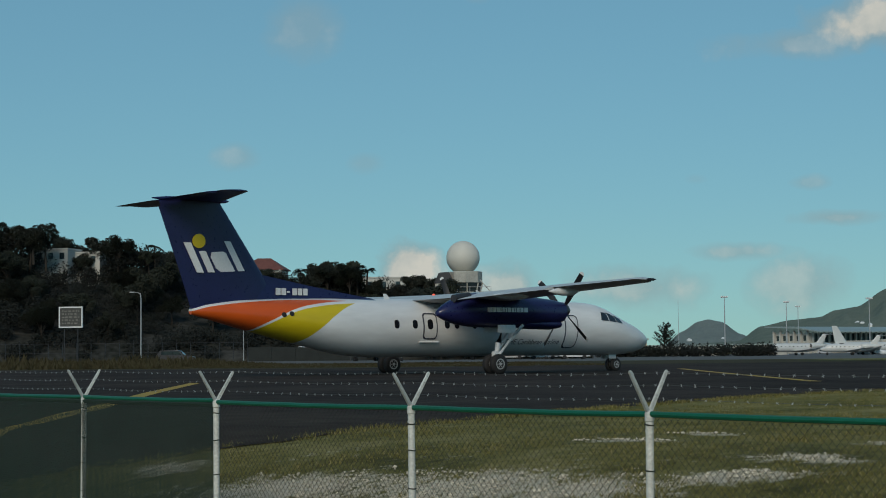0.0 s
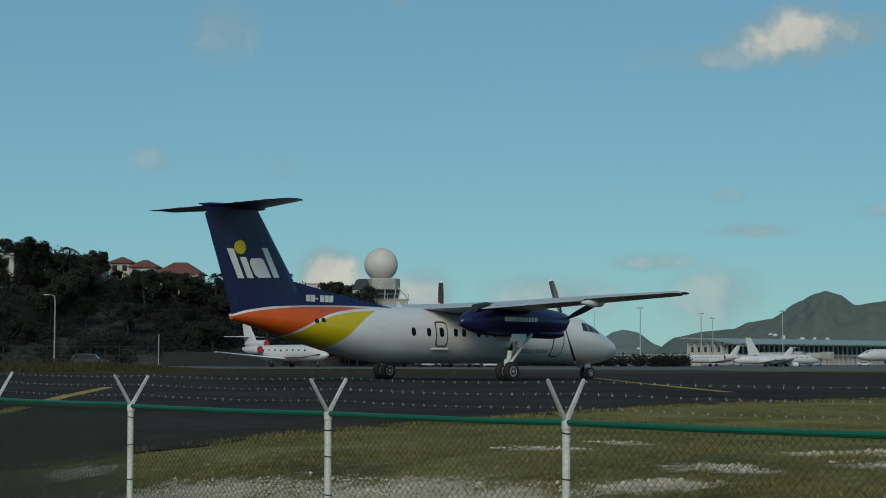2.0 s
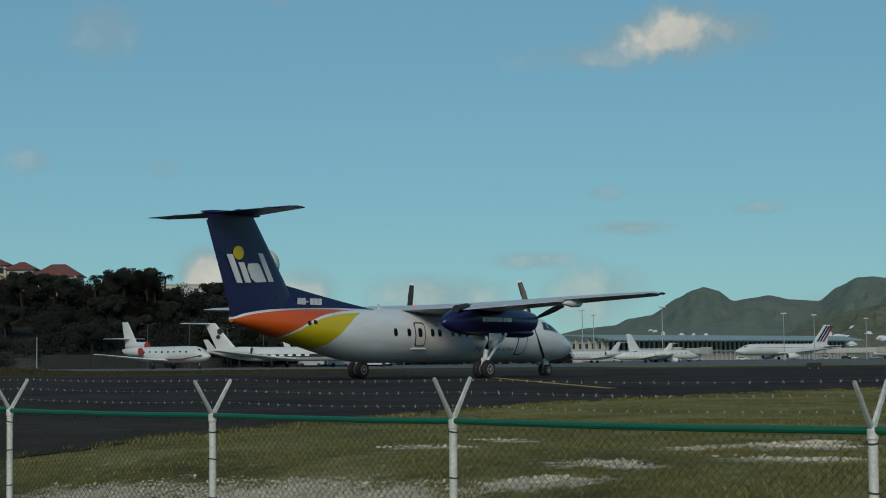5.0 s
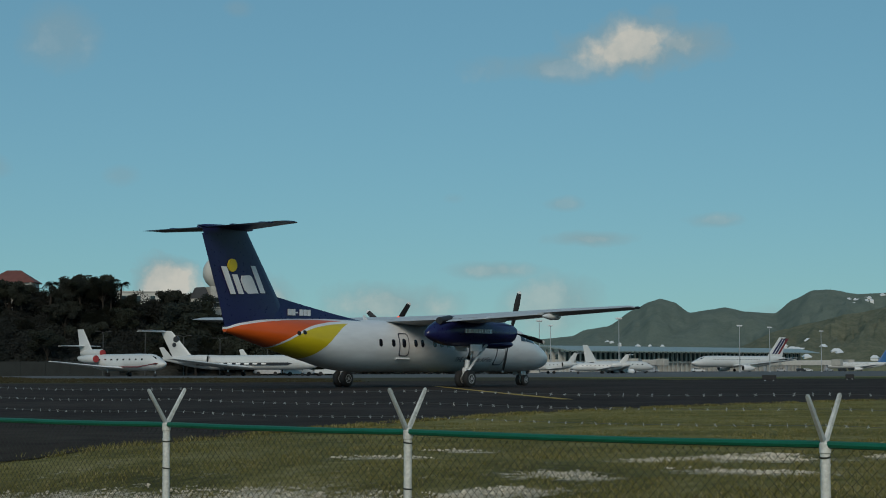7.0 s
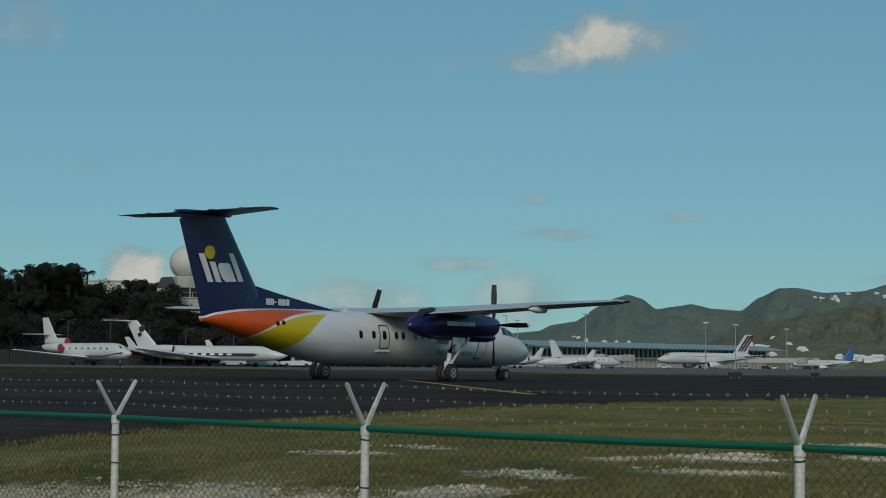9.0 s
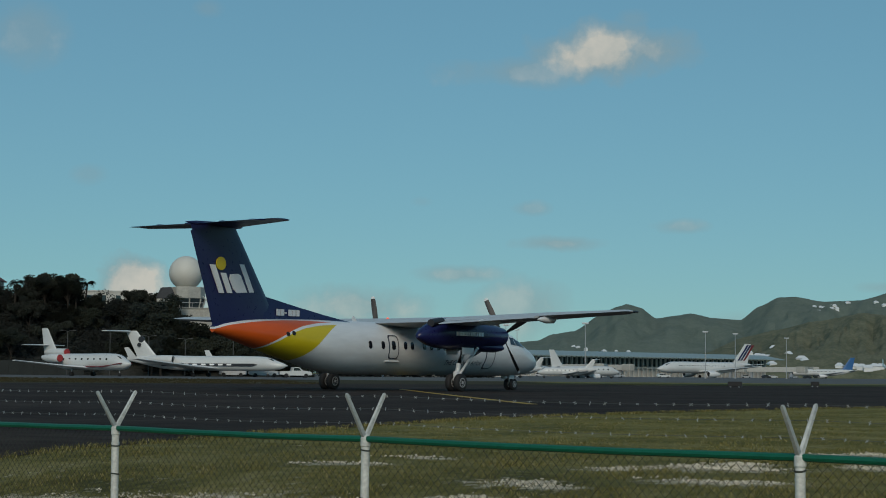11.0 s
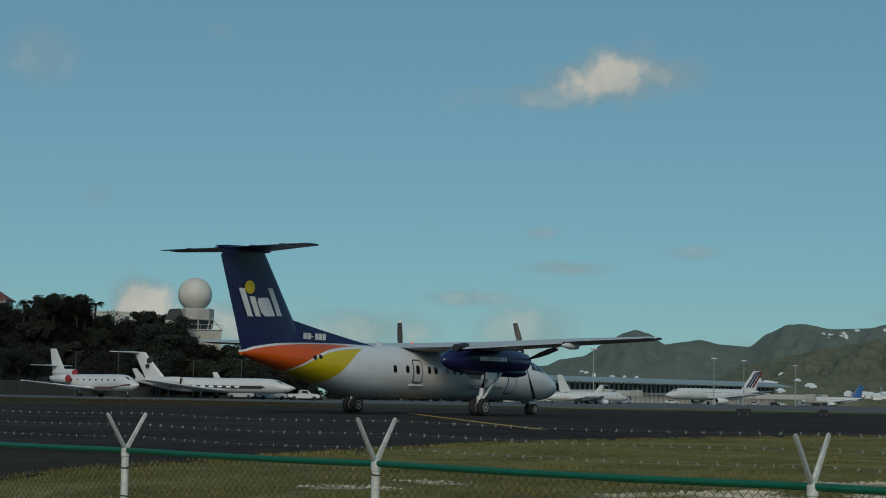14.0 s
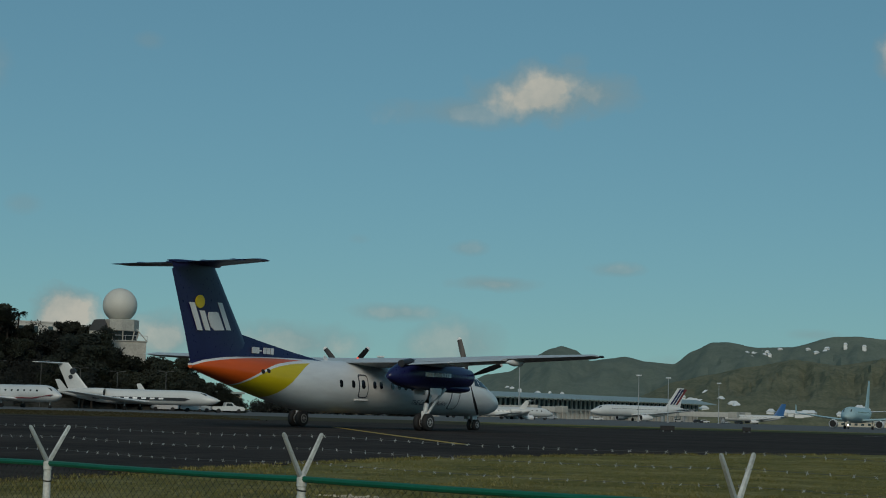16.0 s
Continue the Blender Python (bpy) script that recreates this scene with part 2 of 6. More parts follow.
def thing(name, m, label, category, group="", kind=""):
    ob = new(name)
    ob.empty_display_size = 0.3
    ob.matrix_basis = m
    return tagged(ob, label, category, group, kind)


def B():
    return bmesh.new()


def box(bm, x0, y0, z0, x1, y1, z1, bevel=0.0, m=None):
    vs = [bm.verts.new(((x0, x1)[i & 1], (y0, y1)[i >> 1 & 1], (z0, z1)[i >> 2 & 1])) for i in range(8)]
    fs = [bm.faces.new([vs[i] for i in q]) for q in ((0, 2, 3, 1), (4, 5, 7, 6), (0, 1, 5, 4), (2, 6, 7, 3), (0, 4, 6, 2), (1, 3, 7, 5))]
    if m is not None:
        bmesh.ops.transform(bm, matrix=m, verts=vs)
    if bevel:
        es = list({e for f in fs for e in f.edges})
        bmesh.ops.bevel(bm, geom=es, offset=bevel, segments=2, affect="EDGES", profile=0.5)
    return bm


def loft(bm, rings, cap=True):
    """Skins a list of closed rings of equal count."""
    vr = [[bm.verts.new(p) for p in r] for r in rings]
    n = len(vr[0])
    for a, b in zip(vr, vr[1:]):
        for i in range(n):
            bm.faces.new((a[i], a[(i + 1) % n], b[(i + 1) % n], b[i]))
    if cap:
        bm.faces.new(vr[0][::-1])
        bm.faces.new(vr[-1])
    return bm


def tube(bm, pts, r, n=8, r1=None):
    """A round bar along points, tapering from r to r1."""
    pts = [Vector(p) for p in pts]
    rings = []
    for i, p in enumerate(pts):
        d = (pts[min(i + 1, len(pts) - 1)] - pts[max(i - 1, 0)]).normalized()
        s = d.cross(Vector((0, 0, 1)) if abs(d.z) < 0.95 else Vector((1, 0, 0))).normalized()
        u = s.cross(d)
        k = r if r1 is None else r + (r1 - r) * i / (len(pts) - 1)
        rings.append([p + (s * math.cos(2 * math.pi * j / n) + u * math.sin(2 * math.pi * j / n)) * k for j in range(n)])
    return loft(bm, rings)


def lathe(bm, prof, axis="z", n=24, c=(0, 0, 0)):
    """Turns a profile of (along, radius) round an axis."""
    rings = []
    for h, r in prof:
        ring = []
        for j in range(n):
            a = 2 * math.pi * j / n
            p = {"z": (r * math.cos(a), r * math.sin(a), h), "x": (h, r * math.cos(a), r * math.sin(a)), "y": (r * math.cos(a), h, r * math.sin(a))}[axis]
            ring.append((p[0] + c[0], p[1] + c[1], p[2] + c[2]))
        rings.append(ring)
    return loft(bm, rings)


def foil(x0, chord, y, z, thick, n=9, vertical=False):
    """A closed wing section: nose at x0, running back along -x."""
    pts = []
    for i in range(n + 1):
        u = (1 - math.cos(math.pi * i / n)) / 2
        t = thick * (2.6 * math.sqrt(u) * (1 - u) + 0.08 * (1 - u))
        pts.append((u, t))
    out = [(x0 - u * chord, t * 0.62) for u, t in pts] + [(x0 - u * chord, -t * 0.38) for u, t in pts[-2:0:-1]]
    if vertical:
        out = [(x0 - u * chord, t * 0.5) for u, t in pts] + [(x0 - u * chord, -t * 0.5) for u, t in pts[-2:0:-1]]
        return [(x, y + t, z) for x, t in out]
    return [(x, y, z + t) for x, t in out]


def oval(x, zb, zt, hw, n=32, flat=1.0):
    zc, hh = (zb + zt) / 2, (zt - zb) / 2
    return [(x, hw * math.cos(2 * math.pi * j / n), zc + hh * math.sin(2 * math.pi * j / n)) for j in range(n)]


def spline(keys, k):
    """Values between rows (x, ...), smooth, at k steps."""
    keys = sorted(keys)
    xs = [q[0] for q in keys]
    out = []
    for i in range(k + 1):
        x = xs[0] + (xs[-1] - xs[0]) * i / k
        j = max(0, min(len(xs) - 2, next((q for q in range(len(xs) - 1) if x <= xs[q + 1]), len(xs) - 2)))
        u = (x - xs[j]) / (xs[j + 1] - xs[j])
        row = [x]
        for c in range(1, len(keys[0])):
            p = [keys[max(0, min(len(xs) - 1, j + d))] for d in (-1, 0, 1, 2)]
            m0 = (p[2][c] - p[0][c]) / max(1e-6, p[2][0] - p[0][0]) * (xs[j + 1] - xs[j])
            m1 = (p[3][c] - p[1][c]) / max(1e-6, p[3][0] - p[1][0]) * (xs[j + 1] - xs[j])
            a, b = p[1][c], p[2][c]
            row.append((2 * u**3 - 3 * u**2 + 1) * a + (u**3 - 2 * u**2 + u) * m0 + (-2 * u**3 + 3 * u**2) * b + (u**3 - u**2) * m1)
        out.append(row)
    return out


def flat_poly(bm, pts, z, thick=0.0):
    """A flat plate over a polygon, with skirts where it has thickness."""
    top = [bm.verts.new((x, y, z)) for x, y in pts]
    bm.faces.new(top)
    if thick:
        low = [bm.verts.new((x, y, z - thick)) for x, y in pts]
        for i in range(len(pts)):
            j = (i + 1) % len(pts)
            bm.faces.new((top[i], low[i], low[j], top[j]))
    return bm

# ---- ground ----
FENCE_C, FENCE_K = 11.45, 1.2        # the fence runs along y = C - K x


def ground_z(x, y):
    """The bank drops from the airfield's level to the fence and the path in front of it."""
    n = (y + FENCE_K * x) / math.hypot(1, FENCE_K)
    n0 = FENCE_C / math.hypot(1, FENCE_K)
    t = max(0.0, min(1.0, (n - n0 + 0.6) / 5.0))
    lumps = 0.008 * noise.noise(Vector((x * 0.5, y * 0.5, 0))) * max(0, min(1, (26 - n) / 10))
    return -0.95 * (1 - t) ** 2.2 + lumps


# worn gravel patches along the fence: centre, half sizes
PATCHES = [(-1.51, 15.12, 0.81, 0.39), (-0.74, 14.61, 0.85, 0.44), (0.16, 13.83, 0.93, 0.5), (0.96, 13.05, 0.71, 0.42), (2.83, 13.49, 0.36, 0.2), (3.01, 13.09, 0.25, 0.14), (4.95, 15.0, 0.6, 0.5), (5.4, 15.6, 0.3, 0.3),
           (3.95, 14.85, 0.26, 0.17), (1.66, 15.9, 0.4, 0.18), (2.16, 12.72, 0.49, 0.25), (6.6, 14.8, 0.5, 0.4), (4.36, 13.07, 0.49, 0.3), (2.6, 16.9, 0.3, 0.14), (-2.68, 17.06, 0.39, 0.22), (7.4, 17.5, 0.5, 0.3)]


def ground_material():
    """Dry grass with pale gravel showing through in patches."""
    m = bpy.data.materials.new("dry_grass_ground")
    m.use_nodes = True
    nt = m.node_tree
    N, L = nt.nodes.new, nt.links.new
    b = nt.nodes["Principled BSDF"]
    b.inputs["Roughness"].default_value, b.inputs["Specular IOR Level"].default_value = 0.95, 0.1
    tc = N("ShaderNodeTexCoord")

    def tex(scale, detail, rough=0.55):
        n = N("ShaderNodeTexNoise")
        n.inputs["Scale"].default_value, n.inputs["Detail"].default_value, n.inputs["Roughness"].default_value = scale, detail, rough
        L(tc.outputs["Object"], n.inputs["Vector"])
        return n.outputs["Fac"]

    def ramp(src, stops):
        r = N("ShaderNodeValToRGB")
        r.color_ramp.elements[0].position, r.color_ramp.elements[0].color = stops[0][0], (*stops[0][1], 1)
        r.color_ramp.elements[1].position, r.color_ramp.elements[1].color = stops[-1][0], (*stops[-1][1], 1)
        for p, c in stops[1:-1]:
            r.color_ramp.elements.new(p).color = (*c, 1)
        L(src, r.inputs[0])
        return r.outputs[0]

    blend = N("ShaderNodeMath")
    blend.operation = "MULTIPLY_ADD"
    blend.inputs[1].default_value = 0.5
    half = N("ShaderNodeMath")
    half.operation = "MULTIPLY"
    half.inputs[1].default_value = 0.5
    L(tex(0.55, 5, 0.6), half.inputs[0])
    L(tex(5.0, 9, 0.75), blend.inputs[0])
    L(half.outputs[0], blend.inputs[2])
    grass = ramp(blend.outputs[0], [(0.38, (0.075, 0.075, 0.023)), (0.5, (0.178, 0.16, 0.049)), (0.62, (0.31, 0.265, 0.11))])
    gravel = ramp(tex(26, 6, 0.7), [(0.3, (0.3, 0.255, 0.18)), (0.5, (0.62, 0.55, 0.43)), (0.7, (0.78, 0.72, 0.6))])
    sep = N("ShaderNodeSeparateXYZ")
    L(tc.outputs["Object"], sep.inputs[0])

    def m2(op, a, b):
        n = N("ShaderNodeMath")
        n.operation = op
        for i, v in enumerate((a, b)):
            if isinstance(v, (int, float)):
                n.inputs[i].default_value = v
            else:
                L(v, n.inputs[i])
        return n.outputs[0]

    along = m2("SUBTRACT", m2("MULTIPLY", sep.outputs[0], 0.863), m2("MULTIPLY", sep.outputs[1], 0.506))
    across = m2("ADD", m2("MULTIPLY", sep.outputs[0], 0.506), m2("MULTIPLY", sep.outputs[1], 0.863))
    inside = None
    for cx, cy, rx, ry in PATCHES:
        u = m2("DIVIDE", m2("SUBTRACT", along, cx * 0.863 - cy * 0.506), rx * 1.25)
        v = m2("DIVIDE", m2("SUBTRACT", across, cx * 0.506 + cy * 0.863), ry * 1.25)
        d = m2("SUBTRACT", 1.0, m2("SQRT", m2("ADD", m2("MULTIPLY", u, u), m2("MULTIPLY", v, v)), 0))
        inside = d if inside is None else m2("MAXIMUM", inside, d)
    inside = m2("MAXIMUM", inside, -0.55)
    worn = m2("ADD", m2("MULTIPLY", m2("SUBTRACT", tex(1.6, 9, 0.72), 0.5), 3.4), m2("MULTIPLY", m2("SUBTRACT", tex(9, 8, 0.75), 0.5), 3.8))
    mask = N("ShaderNodeMapRange")
    mask.inputs["From Min"].default_value, mask.inputs["From Max"].default_value = -0.1, 0.7
    mask.inputs["To Max"].default_value = 1.0
    L(m2("ADD", inside, worn), mask.inputs["Value"])
    mix = N("ShaderNodeMix")
    mix.data_type = "RGBA"
    L(mask.outputs[0], mix.inputs["Factor"])
    L(grass, mix.inputs["A"])
    L(gravel, mix.inputs["B"])
    L(mix.outputs["Result"], b.inputs["Base Color"])
    bp = N("ShaderNodeBump")
    bp.inputs["Strength"].default_value, bp.inputs["Distance"].default_value = 0.9, 0.04
    L(tex(18, 8, 0.75), bp.inputs["Height"])
    L(bp.outputs[0], b.inputs["Normal"])
    return m


def build_ground():
    bm = B()
    xs = [-4500, -1200, -300, -90, -30] + [-12 + 0.6 * i for i in range(61)] + [35, 60, 120, 300, 1200, 4500]
    ys = [-800, -60, -10, 2] + [6 + 0.5 * i for i in range(60)] + [38, 46, 60, 90, 150, 300, 700, 1800, 4800]
    grid = [[bm.verts.new((x, y, ground_z(x, y) if y < 40 and -40 < x < 40 else (0 if y > 12 else -0.95))) for x in xs] for y in ys]
    for r0, r1 in zip(grid, grid[1:]):
        for i in range(len(xs) - 1):
            bm.faces.new((r0[i], r0[i + 1], r1[i + 1], r1[i]))
    solo("ground", bm, ground_material(), "sloping dry grass ground with pale gravel patches", "ground", kind="structure")


def paved(name, pts, lift, material, label, step=0.7, near=True):
    """A paved sheet that follows the ground a little above it, cut as strips along x."""
    bm = B()
    flat_poly(bm, pts, 0)
    if near:
        for axis, lo, hi in ((0, -14, 24), (1, 12, 40)):
            k = lo
            while k < hi:
                no = (1, 0, 0) if axis == 0 else (0, 1, 0)
                co = (k, 0, 0) if axis == 0 else (0, k, 0)
                bmesh.ops.bisect_plane(bm, geom=bm.verts[:] + bm.edges[:] + bm.faces[:], plane_co=co, plane_no=no)
                k += step * 2
    for v in bm.verts:
        v.co.z = (ground_z(v.co.x, v.co.y) if v.co.y < 40 and -40 < v.co.x < 40 else 0) + lift
    return solo(name, bm, material, label, "pavement", kind="structure")


def smooth_edge(pts, k=6):
    out = []
    for i in range(len(pts) - 1):
        p = [pts[max(0, min(len(pts) - 1, i + d))] for d in (-1, 0, 1, 2)]
        for j in range(k):
            u = j / k
            out.append(tuple(0.5 * (2 * p[1][c] + (p[2][c] - p[0][c]) * u + (2 * p[0][c] - 5 * p[1][c] + 4 * p[2][c] - p[3][c]) * u * u
                                    + (3 * p[1][c] - p[0][c] - 3 * p[2][c] + p[3][c]) * u**3) for c in (0, 1)))
    return out + [pts[-1]]


build_ground()
NEAR_EDGE = smooth_edge([(-45, 105), (-13, 32.5), (-6.86, 19.09), (-4.7, 18.07), (-3.78, 17.86), (-2.84, 17.67), (-2.19, 17.79), (-1.44, 18.05), (-0.55, 19.34), (0.85, 22.2), (3.5, 27.3), (8.2, 34.3), (19.2, 44.6), (38, 55), (90, 70)])
rough_edge = [(x + 0.12 * noise.noise(Vector((x * 3, y * 3, 1))), y + 0.25 * noise.noise(Vector((x * 2.2, y * 2.2, 5)))) for x, y in NEAR_EDGE]
paved("taxiway", [(-48, 112)] + rough_edge + [(420, 130), (420, 190), (60, 150), (14, 132), (-6, 112), (-40, 122)], 0.010, M_ASPHALT,
      "dark worn asphalt taxiway between grass verges", 0.35)
paved("apron", [(-160, 205), (-12, 196), (30, 200), (420, 215), (900, 400), (900, 1100), (-60, 1100), (-60, 330), (-160, 330)], 0.012, M_APRON,
      "grey concrete parking apron in front of the terminal", near=False)


paved("rough_field", [(-160, 150), (-40, 122), (-6, 112), (14, 132), (40, 143), (40, 199), (30, 200), (-12, 196), (-160, 205)], 0.006,
      mat("rough_brown_turf", (0.075, 0.064, 0.035), 0.95, color2=(0.035, 0.034, 0.018), scale=0.12, bump=0.6, bscale=3, spec=0.05), "rough brown turf beyond the taxiway", near=False)


def line_strip(pts, width):
    left, right = [], []
    for i, p in enumerate(pts):
        a, b = Vector(pts[max(0, i - 1)]), Vector(pts[min(len(pts) - 1, i + 1)])
        d = (b - a).normalized()
        n = Vector((-d.y, d.x)) * width / 2
        left.append((p[0] + n.x, p[1] + n.y))
        right.append((p[0] - n.x, p[1] - n.y))
    return left + right[::-1]


paved("yellow_taxi_line", line_strip(smooth_edge([(-5.54, 18.77), (-5.69, 21.84), (-5.33, 23.23), (-5.6, 28.0), (-6.5, 38), (-7.6, 53)]), 0.34), 0.018, M_LINE, "worn yellow taxi guide line", 0.35)
paved("yellow_hold_line", line_strip(smooth_edge([(10.1, 46.4), (10.6, 58), (11.4, 74), (12.2, 88)]), 0.34), 0.018, M_LINE, "worn yellow guide line across the taxiway")

# ---- fence in front ----
def fence_xy(s):
    """A point s metres along the fence from x = 0."""
    q = math.hypot(1, FENCE_K)
    return s / q, FENCE_C - FENCE_K * s / q


POST_X = [-6.357, -4.801, -3.244, -1.829, -0.23, 1.207, 2.983, 4.773]
RAIL_Z = 0.464
FN = Vector((FENCE_K, 1, 0)).normalized()


def build_fence():
    q = math.hypot(1, FENCE_K)
    fence = thing("perimeter_fence", pose(0, 0, 0), "chain-link fence with green top rail and barbed wire arms", "fence")
    rnd = random.Random(4)
    s_of = [x * q for x in POST_X]
    for k, s in enumerate(s_of):
        x, y = fence_xy(s)
        lean = rnd.uniform(-0.006, 0.006)
        gz = ground_z(x, y) - 0.15
        bm = B()
        lathe(bm, [(gz, 0.0255), (RAIL_Z - 0.06, 0.0245), (RAIL_Z - 0.055, 0.029), (RAIL_Z - 0.01, 0.029), (RAIL_Z, 0.02), (RAIL_Z + 0.012, 0.008)], n=14)
        for zz in (-0.12, -0.42):
            lathe(bm, [(RAIL_Z + zz, 0.0268), (RAIL_Z + zz + 0.012, 0.0268)], n=14)
        bmesh.ops.transform(bm, matrix=pose(x, y, 0, 0, math.degrees(lean), 0), verts=bm.verts)
        post = part("post", bm, M_POST, fence)
        for side in (-1, 1):
            bm = B()
            base = Vector((x, y, RAIL_Z - 0.015))
            tip = base + FN * side * 0.16 + Vector((0, 0, 0.25 + rnd.uniform(-0.012, 0.012)))
            d = (tip - base).normalized()
            w = d.cross(Vector((FN.y, -FN.x, 0))).normalized() * 0.0108
            t = Vector((FN.y, -FN.x, 0)) * 0.0085
            rings = []
            for u, sc in ((0, 1.15), (0.5, 1.0), (0.97, 0.9), (1.0, 0.5)):
                c = base.lerp(tip, u)
                rings.append([c + w * sc + t * sc, c - w * sc + t * sc, c - w * sc - t * sc, c + w * sc - t * sc])
            loft(bm, rings)
            arm = part("arm", bm, M_ARM if side < 0 else M_POST, post, "angled barbed wire arm")
            for u in (0.2, 0.42, 0.64, 0.86):
                bm = B()
                c = base.lerp(tip, u)
                box(bm, -0.003, -0.0098, -0.006, 0.003, 0.0098, 0.006, 0.002, Matrix.Translation(c) @ d.to_track_quat("Z", "X").to_matrix().to_4x4())
                part("slot", bm, M_GREY, arm)
    for a, b in zip(s_of, s_of[1:]):
        bm = B()
        n = 8
        pts = []
        for i in range(n + 1):
            x, y = fence_xy(a + (b - a) * i / n)
            pts.append((x, y, RAIL_Z - (0.016 if a > s_of[2] else 0.002) - 0.006 * math.sin(math.pi * i / n) + rnd.uniform(-0.0015, 0.0015)))
        tube(bm, pts, 0.0185, 8)
        part("top_rail", bm, M_GREEN, fence, "green coated top rail")
    for a, b in zip(s_of[:3], s_of[1:4]):
        bm = B()
        tube(bm, [(*fence_xy(a + (b - a) * i / 10), RAIL_Z - 0.036 - 0.004 * math.sin(i * 2.1)) for i in range(11)], 0.021, 8)
        part("net_roll", bm, M_NET, fence, "rolled dark edge of the shade net")
    # ties that hold the mesh to the posts
    for s in s_of:
        x, y = fence_xy(s)
        for k in range(4):
            bm = B()
            lathe(bm, [(-0.004, 0.0285), (0, 0.031), (0.004, 0.0285)], "z", 12)
            bmesh.ops.transform(bm, matrix=pose(x, y, RAIL_Z - 0.1 - 0.24 * k + rnd.uniform(-0.03, 0.03), rnd.uniform(-9, 9), rnd.uniform(-9, 9), 0), verts=bm.verts)
            part("tie_wire", bm, M_MESHWIRE, fence)
    # barbed strands on the far arms
    for side in (1,):
        for u in (0.36, 0.68, 0.97):
            off = FN * side * 0.16 * u
            lift = 0.25 * u - 0.015
            bm = B()
            pts, barbs = [], []
            for a, b in zip(s_of, s_of[1:]):
                for i in range(10):
                    x, y = fence_xy(a + (b - a) * i / 10)
                    pts.append(Vector((x, y, RAIL_Z + lift - 0.016 * math.sin(math.pi * i / 10))) + off)
            pts.append(Vector((*fence_xy(s_of[-1]), RAIL_Z + lift)) + off)
            tube(bm, pts, 0.0011, 4)
            strand = part("barbed_strand", bm, M_WIRE, fence, "thin barbed wire strand")
            bm = B()
            s = s_of[0] + rnd.uniform(0, 0.1)
            while s < s_of[-1]:
                j = max(i for i in range(len(s_of)) if s_of[i] <= s)
                t = (s - s_of[j]) / (s_of[min(j + 1, len(s_of) - 1)] - s_of[j]) if j + 1 < len(s_of) else 0
                c = Vector((*fence_xy(s), RAIL_Z + lift - 0.016 * math.sin(math.pi * t))) + off
                turn = rnd.uniform(-0.5, 0.5)
                for q in range(2):
                    t = turn + (0.75 if q else -0.75) + rnd.uniform(-0.3, 0.3)
                    d = (Vector((FN.y, -FN.x, 0)) * math.sin(t) + Vector((0, 0, math.cos(t))) + FN * rnd.uniform(-0.7, 0.7)).normalized() * rnd.uniform(0.008, 0.0125)
                    tube(bm, [c - d * 0.9, c, c + d], 0.0019, 4, 0.0010)
                s += 0.105 + rnd.uniform(-0.012, 0.012)
            part("barb_row", bm, M_BARB, strand, "small twisted barbs", smooth=False)["kind"] = "stuff"
    # woven mesh
    def weave(name, s0, s1, pitch, r, material, off, label):
        bm = B()
        verts, faces = [], []
        top, low = 0.44, -1.05
        rows = int((top - low) / pitch)
        cols = int((s1 - s0) / pitch)
        for c in range(cols):
            path = []
            for i in range(rows + 1):
                s = s0 + (c + ((i + c) & 1)) * pitch
                x, y = fence_xy(s)
                path.append((x, y, RAIL_Z - 0.028 - i * pitch, 0.0018 if (i & 1) else -0.0018))
            base = len(verts)
            for x, y, z, o in path:
                p = Vector((x, y, z)) + FN * (o + off)
                t = Vector((FN.y, -FN.x, 0)) * r
                verts.extend([p + t, p - t * 0.5 + FN * r, p - t * 0.5 - FN * r])
            for i in range(rows):
                for k in range(3):
                    faces.append((base + 3 * i + k, base + 3 * i + (k + 1) % 3, base + 3 * i + 3 + (k + 1) % 3, base + 3 * i + 3 + k))
        me = bpy.data.meshes.new(name)
        me.from_pydata([tuple(v) for v in verts], [], faces)
        me.materials.append(material)
        ob = new(name, me)
        ob.parent = fence
        tagged(ob, label, kind="stuff")
        bm.free()
    weave("chain_link", s_of[0], s_of[-1], 0.027, 0.0018, M_MESHWIRE, 0.032, "galvanised diamond chain-link mesh")
    weave("shade_net", s_of[0], s_of[3], 0.011, 0.0026, M_NET, -0.022, "dark green shade netting")


M_NET = mat("shade_net", (0.012, 0.03, 0.022), 0.8)
build_fence()


# ---- the verge: gravel patches, stones, grass ----
def bare(x, y):
    """How far inside a gravel patch a point lies: positive is inside."""
    best = -9.0
    for cx, cy, rx, ry in PATCHES:
        u, v = x - cx, y - cy
        a, b = u * 0.863 - v * 0.506, u * 0.506 + v * 0.863
        best = max(best, 1 - math.hypot(a / rx, b / ry))
    return best + 0.95 * noise.noise(Vector((x * 2.3, y * 2.3, 3))) + 0.6 * noise.noise(Vector((x * 6, y * 8, 8)))


def on_asphalt(x, y):
    for (a, b), (c, d) in zip(NEAR_EDGE, NEAR_EDGE[1:]):
        if a <= x <= c:
            return y > b + (d - b) * (x - a) / (c - a) - 0.04
    return True


M_STONE = mat("pale_stone", (0.64, 0.56, 0.43), 0.9, vary=0.4, scale=3, spec=0.1)


